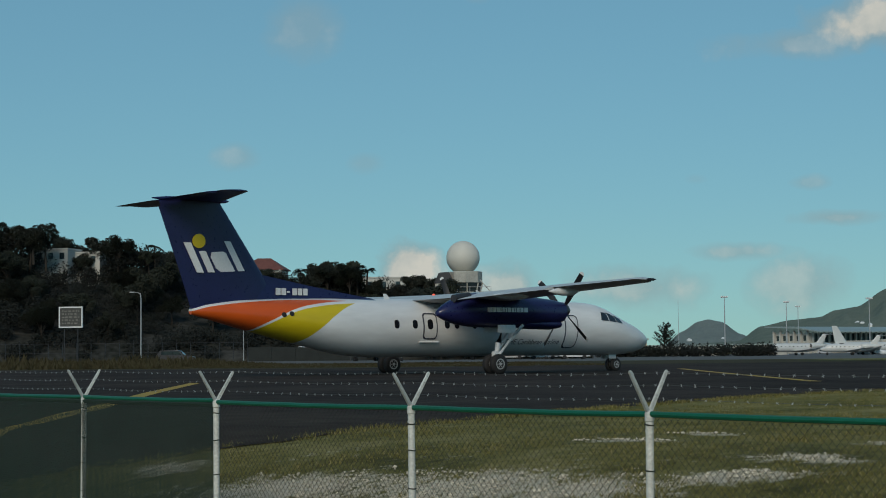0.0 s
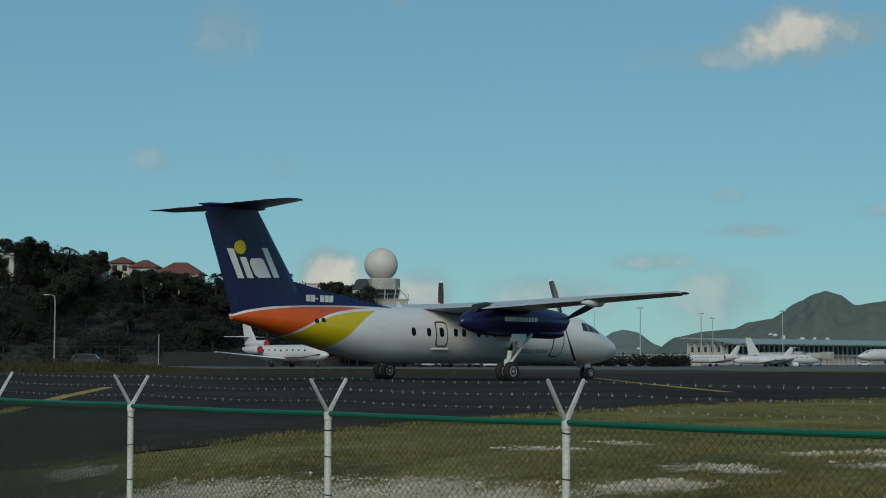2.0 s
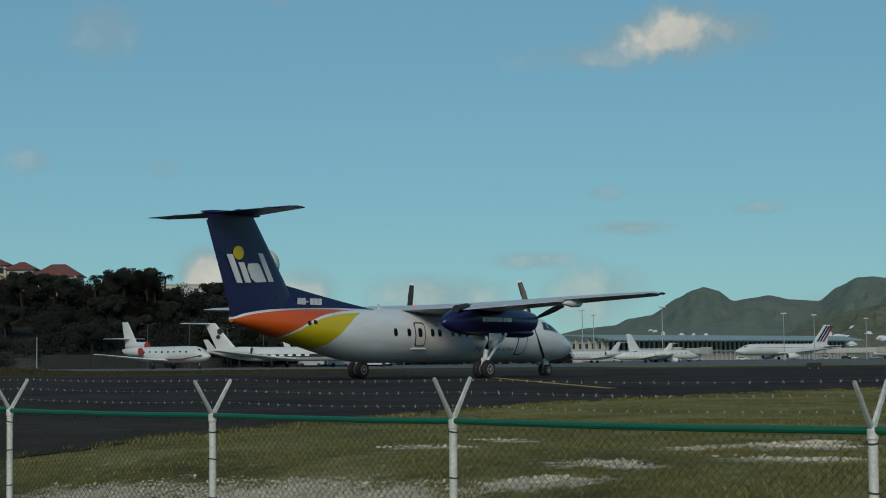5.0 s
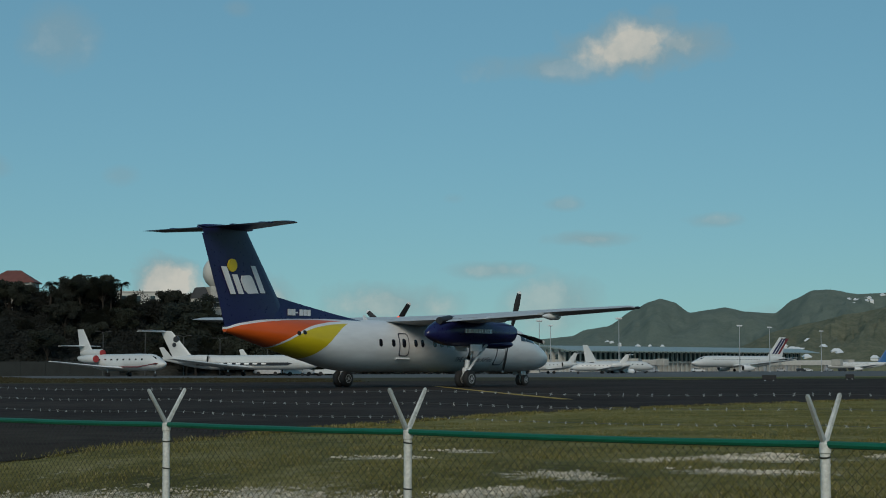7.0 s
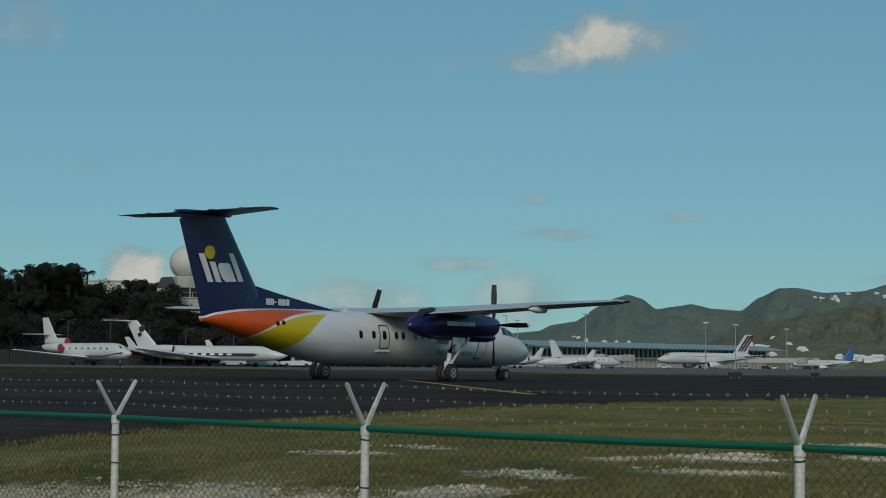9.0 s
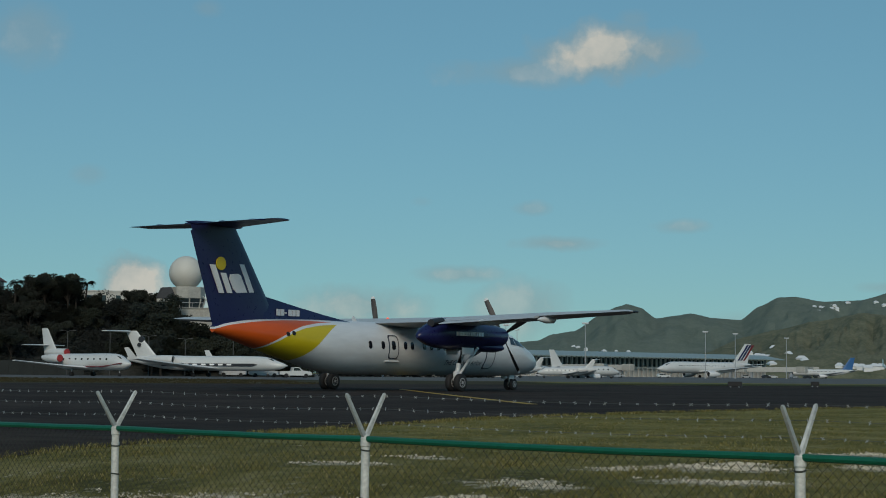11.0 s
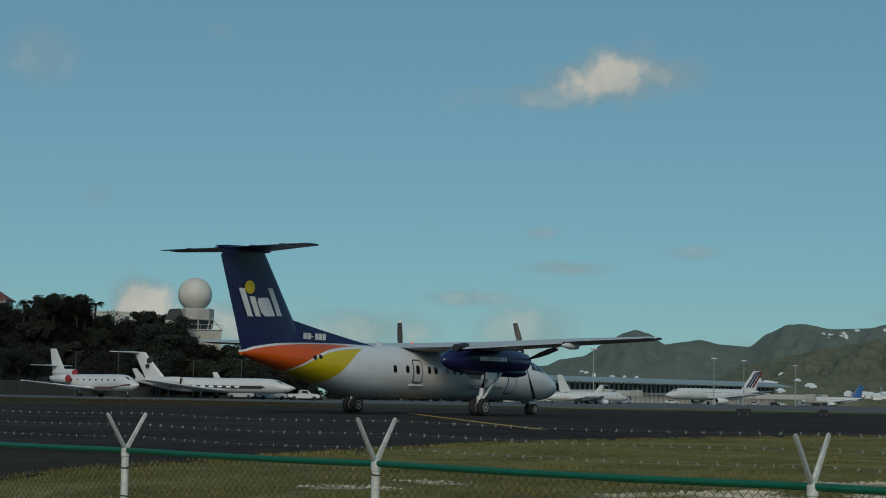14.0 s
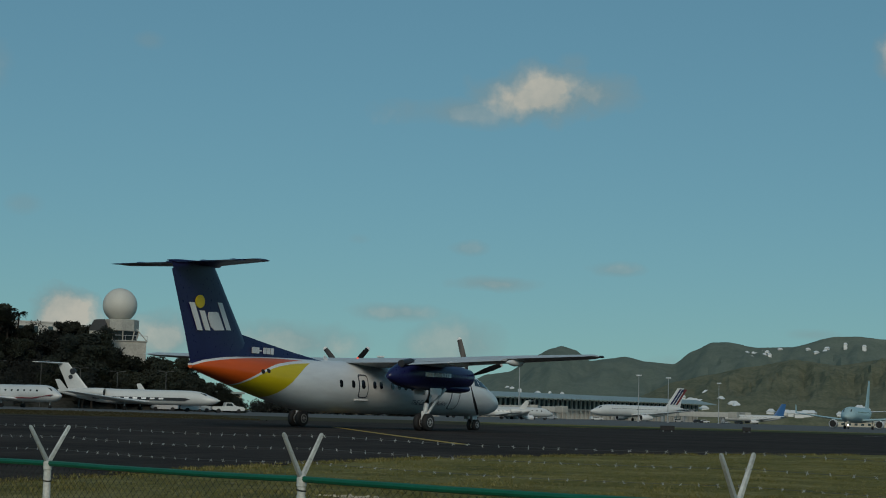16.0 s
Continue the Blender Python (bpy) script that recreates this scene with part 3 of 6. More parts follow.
def build_verge():
    rnd = random.Random(21)
    verts, faces = [], []
    n = 0
    while n < 4800:
        x, y = rnd.uniform(-5, 8), rnd.uniform(10, 20)
        b = bare(x, y)
        if b < -0.15 or on_asphalt(x, y) or rnd.random() > 0.2 + b:
            continue
        n += 1
        r = rnd.uniform(0.005, 0.014) * (1.8 if rnd.random() < 0.06 else 1)
        z = ground_z(x, y) + 0.01 + r * 0.3
        k = len(verts)
        a0 = rnd.uniform(0, 6.28)
        for q in range(5):
            a = a0 + q * 1.2566
            rr = r * rnd.uniform(0.75, 1.25)
            verts.append((x + rr * math.cos(a), y + rr * math.sin(a), z + rnd.uniform(-0.2, 0.2) * r))
        verts.append((x, y, z + r * 0.75))
        verts.append((x, y, z - r * 0.6))
        for q in range(5):
            faces.append((k + q, k + (q + 1) % 5, k + 5))
            faces.append((k + (q + 1) % 5, k + q, k + 6))
    tagged(raw_mesh("stones", verts, faces, M_STONE), "loose pale stones on the gravel", "stones", kind="stuff")
    # grass blades in tufts, thinner with distance
    verts, faces = [], []
    n = 0
    while n < 40000:
        y = 9.8 + 32 * rnd.random() ** 2.0
        x = rnd.uniform(-0.36, 0.56) * y
        if on_asphalt(x, y - 0.16 * rnd.random()) or bare(x, y) > rnd.random() * 0.7:
            continue
        clump = noise.noise(Vector((x * 1.1, y * 1.1, 4)))
        if clump < -0.25 and rnd.random() < 0.7:
            continue
        n += 1
        z = ground_z(x, y) - 0.01
        h0 = 0.014 + 0.024 * max(0, clump + 0.35)
        for _ in range(4):
            a = rnd.uniform(0, 6.28)
            h = h0 * rnd.uniform(0.6, 1.5)
            w = 0.0032 * (1 + (y - 12) * 0.05)
            bx, by = x + rnd.gauss(0, 0.03), y + rnd.gauss(0, 0.03)
            dx, dy = math.cos(a), math.sin(a)
            k = len(verts)
            ln = h * rnd.uniform(0.3, 0.9)
            verts += [(bx - dy * w, by + dx * w, z), (bx + dy * w, by - dx * w, z), (bx + dx * ln * 0.4 + dy * w * 0.8, by + dy * ln * 0.4 - dx * w * 0.8, z + h * 0.65), (bx + dx * ln, by + dy * ln, z + h)]
            faces += [(k, k + 1, k + 2), (k, k + 2, k + 3)]
    for i in range(len(NEAR_EDGE) - 1):
        (ax, ay), (bx0, by0) = NEAR_EDGE[i], NEAR_EDGE[i + 1]
        if ax < -6 or ax > 20:
            continue
        for _ in range(int(55 * math.hypot(bx0 - ax, by0 - ay))):
            u = rnd.random()
            x, y = ax + (bx0 - ax) * u + rnd.gauss(0, 0.1), ay + (by0 - ay) * u + rnd.gauss(0.02, 0.12)
            if noise.noise(Vector((x * 1.7, y * 1.7, 9))) < -0.12:
                continue
            z = ground_z(x, y)
            for _ in range(5):
                a, h, w = rnd.uniform(0, 6.28), rnd.uniform(0.02, 0.065), 0.0045 * (1 + (y - 12) * 0.04)
                px, py, k = x + rnd.gauss(0, 0.035), y + rnd.gauss(0, 0.035), len(verts)
                dx, dy = math.cos(a), math.sin(a)
                verts += [(px - dy * w, py + dx * w, z), (px + dy * w, py - dx * w, z), (px + dx * h * 0.6, py + dy * h * 0.6, z + h)]
                faces.append((k, k + 1, k + 2))
    tagged(raw_mesh("grass", verts, faces, M_BLADE), "dry yellow-green grass tufts on the verge", "grass", kind="stuff")
    # rough brown grass and scrub beyond the taxiway
    verts, faces = [], []
    for _ in range(7000):
        x = rnd.uniform(-75, 12)
        y0 = 122 if x > -20 else 124 + (-x - 20) * 0.2
        y = y0 + rnd.uniform(0, 70) ** 1.0
        h = rnd.uniform(0.06, 0.26) * (1 + max(0, noise.noise(Vector((x * 0.09, y * 0.06, 2)))) * 2.2) * (0.3 + 2.2 * max(0.0, min(1.0, (-x - 16) / 10)))
        for _ in range(3):
            a = rnd.uniform(0, 6.28)
            bx, by = x + rnd.gauss(0, 0.25), y + rnd.gauss(0, 0.25)
            w = rnd.uniform(0.08, 0.2)
            k = len(verts)
            verts += [(bx - w, by, -0.02), (bx + w, by, -0.02), (bx + math.cos(a) * h * 0.5, by + math.sin(a) * h * 0.5, h)]
            faces.append((k, k + 1, k + 2))
    tagged(raw_mesh("rough_grass", verts, faces, M_ROUGH), "rough brown grass beyond the taxiway", "grass", kind="stuff")


def raw_mesh(name, verts, faces, material):
    me = bpy.data.meshes.new(name)
    me.from_pydata([tuple(v) for v in verts], [], faces)
    me.materials.append(material)
    return new(name, me)


def island_material(name, stops, rough=0.9):
    m = bpy.data.materials.new(name)
    m.use_nodes = True
    nt = m.node_tree
    b = nt.nodes["Principled BSDF"]
    b.inputs["Roughness"].default_value, b.inputs["Specular IOR Level"].default_value = rough, 0.15
    g, r = nt.nodes.new("ShaderNodeNewGeometry"), nt.nodes.new("ShaderNodeValToRGB")
    r.color_ramp.elements[0].color, r.color_ramp.elements[1].color = (*stops[0], 1), (*stops[-1], 1)
    for i, c in enumerate(stops[1:-1]):
        r.color_ramp.elements.new((i + 1) / (len(stops) - 1)).color = (*c, 1)
    nt.links.new(g.outputs["Random Per Island"], r.inputs[0])
    nt.links.new(r.outputs[0], b.inputs["Base Color"])
    return m


M_BLADE = island_material("grass_blades", [(0.07, 0.073, 0.02), (0.15, 0.137, 0.04), (0.205, 0.177, 0.056), (0.34, 0.285, 0.13)])
M_ROUGH = island_material("rough_grass_blades", [(0.022, 0.022, 0.011), (0.05, 0.043, 0.024), (0.038, 0.036, 0.017)])
build_verge()

# ---- the taxiing turboprop ----
HULL = [(12.35, 1.38, 1.46, 0.03), (12.2, 1.16, 1.66, 0.3), (11.8, 0.98, 1.92, 0.58), (11.2, 0.84, 2.2, 0.84), (10.5, 0.76, 2.46, 1.05),
        (9.9, 0.74, 2.73, 1.17), (9.4, 0.74, 2.95, 1.23), (8.8, 0.74, 3.12, 1.27), (8, 0.75, 3.2, 1.29), (6, 0.75, 3.23, 1.29), (2, 0.75, 3.23, 1.29),
        (-2, 0.75, 3.23, 1.29), (-4, 0.76, 3.23, 1.29), (-5.5, 0.9, 3.22, 1.26), (-7, 1.22, 3.2, 1.15), (-8.5, 1.56, 3.17, 0.97), (-10, 1.92, 3.1, 0.73),
        (-11.3, 2.25, 3.0, 0.45), (-12.3, 2.5, 2.8, 0.14)]


def hull_at(x):
    ks = sorted(HULL)
    for a, b in zip(ks, ks[1:]):
        if a[0] <= x <= b[0]:
            u = (x - a[0]) / (b[0] - a[0])
            return [a[i] + (b[i] - a[i]) * u for i in (1, 2, 3)]
    return ks[0][1:]


def hull_y(x, z, off=0.0):
    zb, zt, hw = hull_at(x)
    v = (z - (zb + zt) / 2) / ((zt - zb) / 2)
    return hw * math.sqrt(max(0.0, 1 - v * v)) + off


def dense(outline, step=0.09):
    out = []
    for i, p in enumerate(outline):
        q = outline[(i + 1) % len(outline)]
        n = max(1, int(math.hypot(q[0] - p[0], q[1] - p[1]) / step))
        out += [(p[0] + (q[0] - p[0]) * k / n, p[1] + (q[1] - p[1]) * k / n) for k in range(n)]
    return out


def hull_patch(bm, outline, side, off, rim=0.02):
    """A plate on the hull's side: outline in (x, z), standing off by off with a rim."""
    top = [bm.verts.new((x, side * hull_y(x, z, off), z)) for x, z in outline]
    low = [bm.verts.new((x, side * hull_y(x, z, -rim), z)) for x, z in outline]
    cx, cz = sum(p[0] for p in outline) / len(outline), sum(p[1] for p in outline) / len(outline)
    c = bm.verts.new((cx, side * hull_y(cx, cz, off), cz))
    n = len(outline)
    for i in range(n):
        bm.faces.new((top[i], top[(i + 1) % n], c))
        bm.faces.new((top[i], low[i], low[(i + 1) % n], top[(i + 1) % n]))


def rrect(cx, cz, w, h, r, k=5):
    out = []
    for sx, sz, a0 in ((1, 1, 0), (-1, 1, 90), (-1, -1, 180), (1, -1, 270)):
        for i in range(k + 1):
            a = radians(a0 + 90 * i / k)
            out.append((cx + sx * (w / 2 - r) + r * math.cos(a), cz + sz * (h / 2 - r) + r * math.sin(a)))
    return out


def ring_patch(bm, cx, cz, w, h, r, line, side, off):
    a = dense(rrect(cx, cz, w, h, r))
    b = [(cx + (x - cx) * (1 - 2 * line / w), cz + (z - cz) * (1 - 2 * line / h)) for x, z in a]
    va = [bm.verts.new((x, side * hull_y(x, z, off), z)) for x, z in a]
    vb = [bm.verts.new((x, side * hull_y(x, z, off), z)) for x, z in b]
    vc = [bm.verts.new((x, side * hull_y(x, z, -0.02), z)) for x, z in a]
    n = len(a)
    for i in range(n):
        j = (i + 1) % n
        bm.faces.new((va[i], va[j], vb[j], vb[i]))
        bm.faces.new((va[i], vc[i], vc[j], va[j]))


def slab(bm, pts, y0, y1):
    """A plate of polygon pts (x, z) between two y."""
    a = [bm.verts.new((x, y0, z)) for x, z in pts]
    b = [bm.verts.new((x, y1, z)) for x, z in pts]
    bm.faces.new(a)
    bm.faces.new(b[::-1])
    n = len(pts)
    for i in range(n):
        bm.faces.new((a[i], b[i], b[(i + 1) % n], a[(i + 1) % n]))


def disc_pts(cx, cz, r, n=24):
    return [(cx + r * math.cos(2 * math.pi * i / n), cz + r * math.sin(2 * math.pi * i / n)) for i in range(n)]


def build_wheel(r, w, parent, x, y, z, name="wheel"):
    bm = B()
    lathe(bm, [(-w / 2, r * 0.55), (-w / 2, r * 0.86), (-w * 0.36, r * 0.97), (-w * 0.15, r), (w * 0.15, r), (w * 0.36, r * 0.97), (w / 2, r * 0.86), (w / 2, r * 0.55)], "y", 28)
    wh = part(name, bm, M_BLACK, parent, "black rubber tyre")
    wh.location = (x, y, z)
    bm = B()
    for s in (-1, 1):
        lathe(bm, [(s * w * 0.30, r * 0.5), (s * (w / 2 + 0.004), r * 0.54), (s * (w / 2 + 0.006), r * 0.44), (s * w * 0.38, r * 0.38), (s * w * 0.38, r * 0.2), (s * (w / 2 + 0.03), r * 0.14), (s * (w / 2 + 0.03), 0.01)], "y", 20)
    for i in range(6):
        a = i * math.pi / 3
        box(bm, r * 0.25, -w / 2 - 0.002, -0.018, r * 0.36, w / 2 + 0.002, 0.018, m=Matrix.Rotation(a, 4, "Y"))
    part("rim", bm, M_GREY, wh, "grey wheel rim")
    return wh


def build_airliner():
    pl = thing("turboprop_airliner", pose(0, 75, 0, 0, 0, 37), "white twin turboprop airliner with navy tail, orange and yellow stripes", "airplane")
    bm = B()
    loft(bm, [oval(x, zb, zt, hw, 48) for x, zb, zt, hw in spline(HULL, 110)])
    part("fuselage", bm, M_FUSE, pl, "white fuselage with orange, yellow and navy rear", angle=60)
    # cabin windows, both sides
    for side in (-1, 1):
        for x in (-3.2, -2.25, -0.55, -0.02, 0.95, 1.5, 2.05, 2.6, 3.15, 3.7, 4.25, 4.8):
            bm = B()
            hull_patch(bm, rrect(x, 2.13, 0.24, 0.36, 0.11), side, 0.018)
            part("cabin_window", bm, M_WINDOW, pl, "dark oval cabin window")
        # rear service door with its window and sill
        bm = B()
        ring_patch(bm, -1.45, 2.05, 0.74, 1.12, 0.16, 0.05, side, 0.022)
        dr = part("rear_door", bm, M_TEXTDARK, pl, "dark outlined emergency door")
        bm = B()
        hull_patch(bm, rrect(-1.45, 2.13, 0.27, 0.42, 0.12), side, 0.018)
        part("door_window", bm, M_WINDOW, dr)
        bm = B()
        tube(bm, [(-1.95, side * hull_y(-1.9, 1.38, 0.03), 1.38), (-0.95, side * hull_y(-1.9, 1.38, 0.03), 1.38)], 0.045, 8)
        part("door_sill", bm, M_WHITE, dr)
        bm = B()
        ring_patch(bm, 6.55, 1.83, 0.78, 1.5, 0.18, 0.045, side, 0.022)
        part("front_door", bm, M_TEXTDARK, pl, "dark outlined passenger door")
        # cockpit panes
        for pts in ([(8.45, 2.36), (8.93, 2.33), (8.93, 2.70), (8.62, 2.74)], [(8.99, 2.33), (9.46, 2.28), (9.4, 2.56), (8.99, 2.72)], [(9.52, 2.28), (9.95, 2.22), (9.86, 2.42), (9.46, 2.58)]):
            bm = B()
            hull_patch(bm, pts, side, 0.035, 0.06)
            part("cockpit_window", bm, M_WINDOW, pl, "dark cockpit pane")
    # fin, dorsal fairing and rudder
    bm = B()
    loft(bm, [foil(x0, c, 0, z, t, vertical=True) for z, x0, c, t in ((2.55, -8.0, 4.1, 0.3), (4.1, -8.96, 3.72, 0.3), (7.02, -11.0, 2.72, 0.24))])
    fin = part("fin", bm, M_NAVY, pl, "navy vertical fin")
    bm = B()
    loft(bm, [[(x, w, z0), (x, w * 0.55, (z0 + z1) / 2), (x, 0.02, z1), (x, -0.02, z1), (x, -w * 0.55, (z0 + z1) / 2), (x, -w, z0)] for x, z0, z1, w in
              ((-3.6, 3.1, 3.235, 0.06), (-5.2, 3.05, 3.47, 0.16), (-7.2, 3.0, 3.8, 0.22), (-9.2, 2.95, 4.16, 0.22), (-9.7, 2.95, 4.2, 0.1))])
    part("dorsal_fairing", bm, M_NAVY, pl, "navy dorsal fairing ahead of the fin", angle=25)
    bm = B()
    loft(bm, [[(x0, w, z), (x1, 0.015, z), (x1, -0.015, z), (x0, -w, z)] for z, x0, x1, w in ((2.78, -10.92, -12.3, 0.12), (4.1, -11.6, -12.74, 0.115), (6.72, -12.7, -13.7, 0.09))])
    part("rudder", bm, M_NAVY, pl, "navy rudder")
    # tailplane
    for side in (-1, 1):
        bm = B()
        loft(bm, [foil(x0, c, side * y, z, t) for y, x0, c, z, t in ((0.0, -10.9, 1.95, 7.04, 0.16), (2.0, -11.45, 1.6, 7.06, 0.13), (3.95, -12.0, 1.2, 7.07, 0.1), (4.15, -12.2, 0.8, 7.07, 0.03))])
        st = part("stabiliser", bm, M_NAVY, pl, "navy tailplane")
        bm = B()
        loft(bm, [foil(x0, c, side * y, z, t) for y, x0, c, z, t in ((0.25, -12.62, 1.25, 7.05, 0.06), (2.0, -12.86, 0.98, 7.06, 0.06), (3.6, -13.05, 0.75, 7.06, 0.06))])
        bmesh.ops.transform(bm, matrix=Matrix.Translation((-12.7, 0, 7.05)) @ Matrix.Rotation(radians(-4), 4, "Y") @ Matrix.Translation((12.7, 0, -7.05)), verts=bm.verts)
        part("elevator", bm, M_NAVY, st, "drooping navy elevator")
        for y in (1.0, 2.7):
            bm = B()
            lathe(bm, [(-13.05, 0.01), (-12.85, 0.042), (-12.3, 0.05), (-12.0, 0.01)], "x", 10, (0, side * y, 7.1))
            part("hinge_fairing", bm, M_NAVY, st)
    bm = B()
    lathe(bm, [(-14.0, 0.02), (-13.4, 0.09), (-12.2, 0.13), (-11.2, 0.13), (-10.7, 0.07), (-10.55, 0.01)], "x", 14, (0, 0, 7.05))
    part("fin_cap", bm, M_NAVY, pl)
    # tail mark: slanted white bars, a block and a yellow disc
    for side in (-1, 1):
        ys = lambda o: side * (0.12 + o * 4)
        marks = [[(-12.68, 5.34), (-12.36, 5.34), (-11.78, 4.16), (-12.08, 4.16)],
                 [(-12.0, 5.02), (-11.70, 5.02), (-11.28, 4.18), (-11.58, 4.18)],
                 [(-11.42, 4.98), (-10.92, 5.02), (-10.78, 4.95), (-10.36, 4.24), (-11.0, 4.2), (-11.22, 4.34), (-11.46, 4.78)],
                 [(-10.86, 5.44), (-10.58, 5.44), (-9.92, 4.26), (-10.22, 4.25)]]
        for m in marks:
            bm = B()
            slab(bm, m, ys(0.0), ys(0.012))
            part("logo_bar", bm, M_WHITE, fin, "plain slanted white mark", smooth=False)
        bm = B()
        slab(bm, disc_pts(-12.0, 5.41, 0.285), ys(0.0), ys(0.013))
        part("logo_disc", bm, M_YELLOW, fin, "yellow disc mark", smooth=False)
        for i in range(6):
            x = -8.47 + 0.265 * i
            zz = 3.32 if i != 2 else 3.42
            bm = B()
            slab(bm, [(x, zz), (x + (0.2 if i != 2 else 0.12), zz), (x + (0.2 if i != 2 else 0.12), 3.6 if i != 2 else 3.48), (x, 3.6 if i != 2 else 3.48)], side * 0.17, side * (0.235 - 0.008 * i))
            part("registration_bar", bm, M_WHITE, fin, "plain white bar")
    # round vents in the rear hull
    for side in (-1, 1):
        for x, z in ((-8.55, 2.5), (-8.2, 2.54)):
            bm = B()
            hull_patch(bm, disc_pts(x, z, 0.1, 14), side, 0.03)
            part("vent", bm, M_BLACK, pl, "small black vent")
    # wings
    for side in (-1, 1):
        bm = B()
        loft(bm, [foil(x0, c, side * y, z, t) for y, x0, c, z, t in ((0.0, 1.25, 3.0, 3.16, 0.46), (3.84, 1.2, 2.95, 3.2, 0.44), (9.0, 0.55, 2.1, 3.4, 0.32), (13.2, 0.08, 1.35, 3.54, 0.2), (13.5, -0.1, 1.05, 3.57, 0.07), (13.6, -0.35, 0.6, 3.57, 0.03))])
        wg = part("wing", bm, M_WINGGREY, pl, "long thin high wing")
        for y, x, ln in ((6.7, -1.45, 1.6), (9.6, -1.2, 1.3)):
            bm = B()
            lathe(bm, [(x - ln * 0.55, 0.02), (x - ln * 0.35, 0.1), (x, 0.17), (x + ln * 0.4, 0.15), (x + ln * 0.6, 0.02)], "x", 14, (0, side * y, 3.02 + y * 0.023))
            part("flap_fairing", bm, M_WHITE, wg, "white flap track fairing")
        bm = B()
        loft(bm, [foil(x0, c, side * y, z, t) for y, x0, c, z, t in ((4.6, -1.68, 0.85, 3.19, 0.1), (9.4, -1.45, 0.6, 3.37, 0.1))])
        bmesh.ops.transform(bm, matrix=Matrix.Translation((-1.5, 0, 3.2)) @ Matrix.Rotation(radians(-7), 4, "Y") @ Matrix.Translation((1.5, 0, -3.2)), verts=bm.verts)
        part("flap", bm, M_WINGGREY, wg, "pale grey flap")
        bm = B()
        lathe(bm, [(-0.55, 0.01), (-0.45, 0.05), (-0.2, 0.055), (-0.05, 0.01)], "x", 8, (0, side * 13.6, 3.57))
        part("tip_light", bm, M_DARKMETAL, wg)
        # nacelle
        y = side * 3.84
        NAC = [(-3.05, 2.42, 2.6, 0.08), (-2.75, 2.28, 2.85, 0.26), (-2.2, 2.1, 3.12, 0.45), (-1.4, 1.98, 3.36, 0.58), (0, 1.95, 3.36, 0.66), (1.5, 1.98, 3.28, 0.66), (2.6, 2.02, 3.2, 0.6), (3.3, 2.08, 3.12, 0.5), (3.7, 2.2, 3.04, 0.42)]
        bm = B()
        loft(bm, [[(x, y + yy, z) for x, yy, z in oval(xx, zb, zt, hw, 28)] for xx, zb, zt, hw in spline(NAC, 44)])
        nac = part("nacelle", bm, M_NAVY, pl, "navy engine nacelle", angle=60)
        bm = B()
        loft(bm, [[(x, y + yy, z) for x, yy, z in oval(xx, zb, zt, hw, 20)] for xx, zb, zt, hw in ((0.9, 1.96, 2.3, 0.3), (1.8, 1.88, 2.35, 0.42), (3.0, 1.86, 2.3, 0.42), (3.45, 1.92, 2.24, 0.36))])
        part("air_intake", bm, M_NAVY, nac, "lower air intake")
        bm = B()
        loft(bm, [[(x, y + yy, z) for x, yy, z in oval(xx, zb, zt, hw, 14)] for xx, zb, zt, hw in ((-2.25, 2.85, 3.2, 0.2), (-1.5, 2.95, 3.3, 0.26))])
        bmesh.ops.translate(bm, vec=(-0.1, side * 0.25, 0.1), verts=bm.verts)
        part("exhaust", bm, M_DARKMETAL, nac, "dark exhaust pipe")
        x = -0.85
        for w in (0.19, 0.19, 0.19, 0.06, 0.09, 0.09, 0.17, 0.13, 0.06, 0.15, 0.16, 0.2):
            bm = B()
            slab(bm, [(x, 2.58), (x + w, 2.58), (x + w, 2.77), (x, 2.77)], y - 0.675, y - 0.60) if side < 0 else slab(bm, [(x, 2.58), (x + w, 2.58), (x + w, 2.77), (x, 2.77)], y + 0.60, y + 0.675)
            part("lettering_bar", bm, M_LETTER, nac, "plain white bar")
            x += w + 0.04
        # propeller: spinner with four blades
        bm = B()
        lathe(bm, [(-0.05, 0.36), (0.1, 0.35), (0.3, 0.27), (0.46, 0.14), (0.53, 0.02)], "x", 24)
        sp = part("propeller", bm, M_DARKMETAL, pl, "dark spinner with four blades")
        sp.location = (3.66, y, 2.7)
        PROPS.append(sp)
        for i in range(4):
            bm = B()
            rings = []
            for r, c, tw, t in ((0.28, 0.13, 62, 0.07), (0.5, 0.19, 55, 0.06), (0.9, 0.26, 42, 0.045), (1.4, 0.28, 30, 0.034), (1.95, 0.23, 25, 0.024)):
                a = radians(tw)
                rings.append([(0.14 + (u * math.sin(a) * c + v * math.cos(a) * t), -(u * math.cos(a) * c) + v * math.sin(a) * t, r) for u, v in ((-0.5, 0), (-0.25, 0.5), (0.1, 0.55), (0.5, 0.05), (0.1, -0.3), (-0.25, -0.3))])
            loft(bm, rings)
            bmesh.ops.rotate(bm, cent=(0, 0, 0), matrix=Matrix.Rotation(i * math.pi / 2, 3, "X"), verts=bm.verts)
            bl = part("blade", bm, M_BLADEBLACK, sp, "black propeller blade", angle=50)
            bm = B()
            rings = []
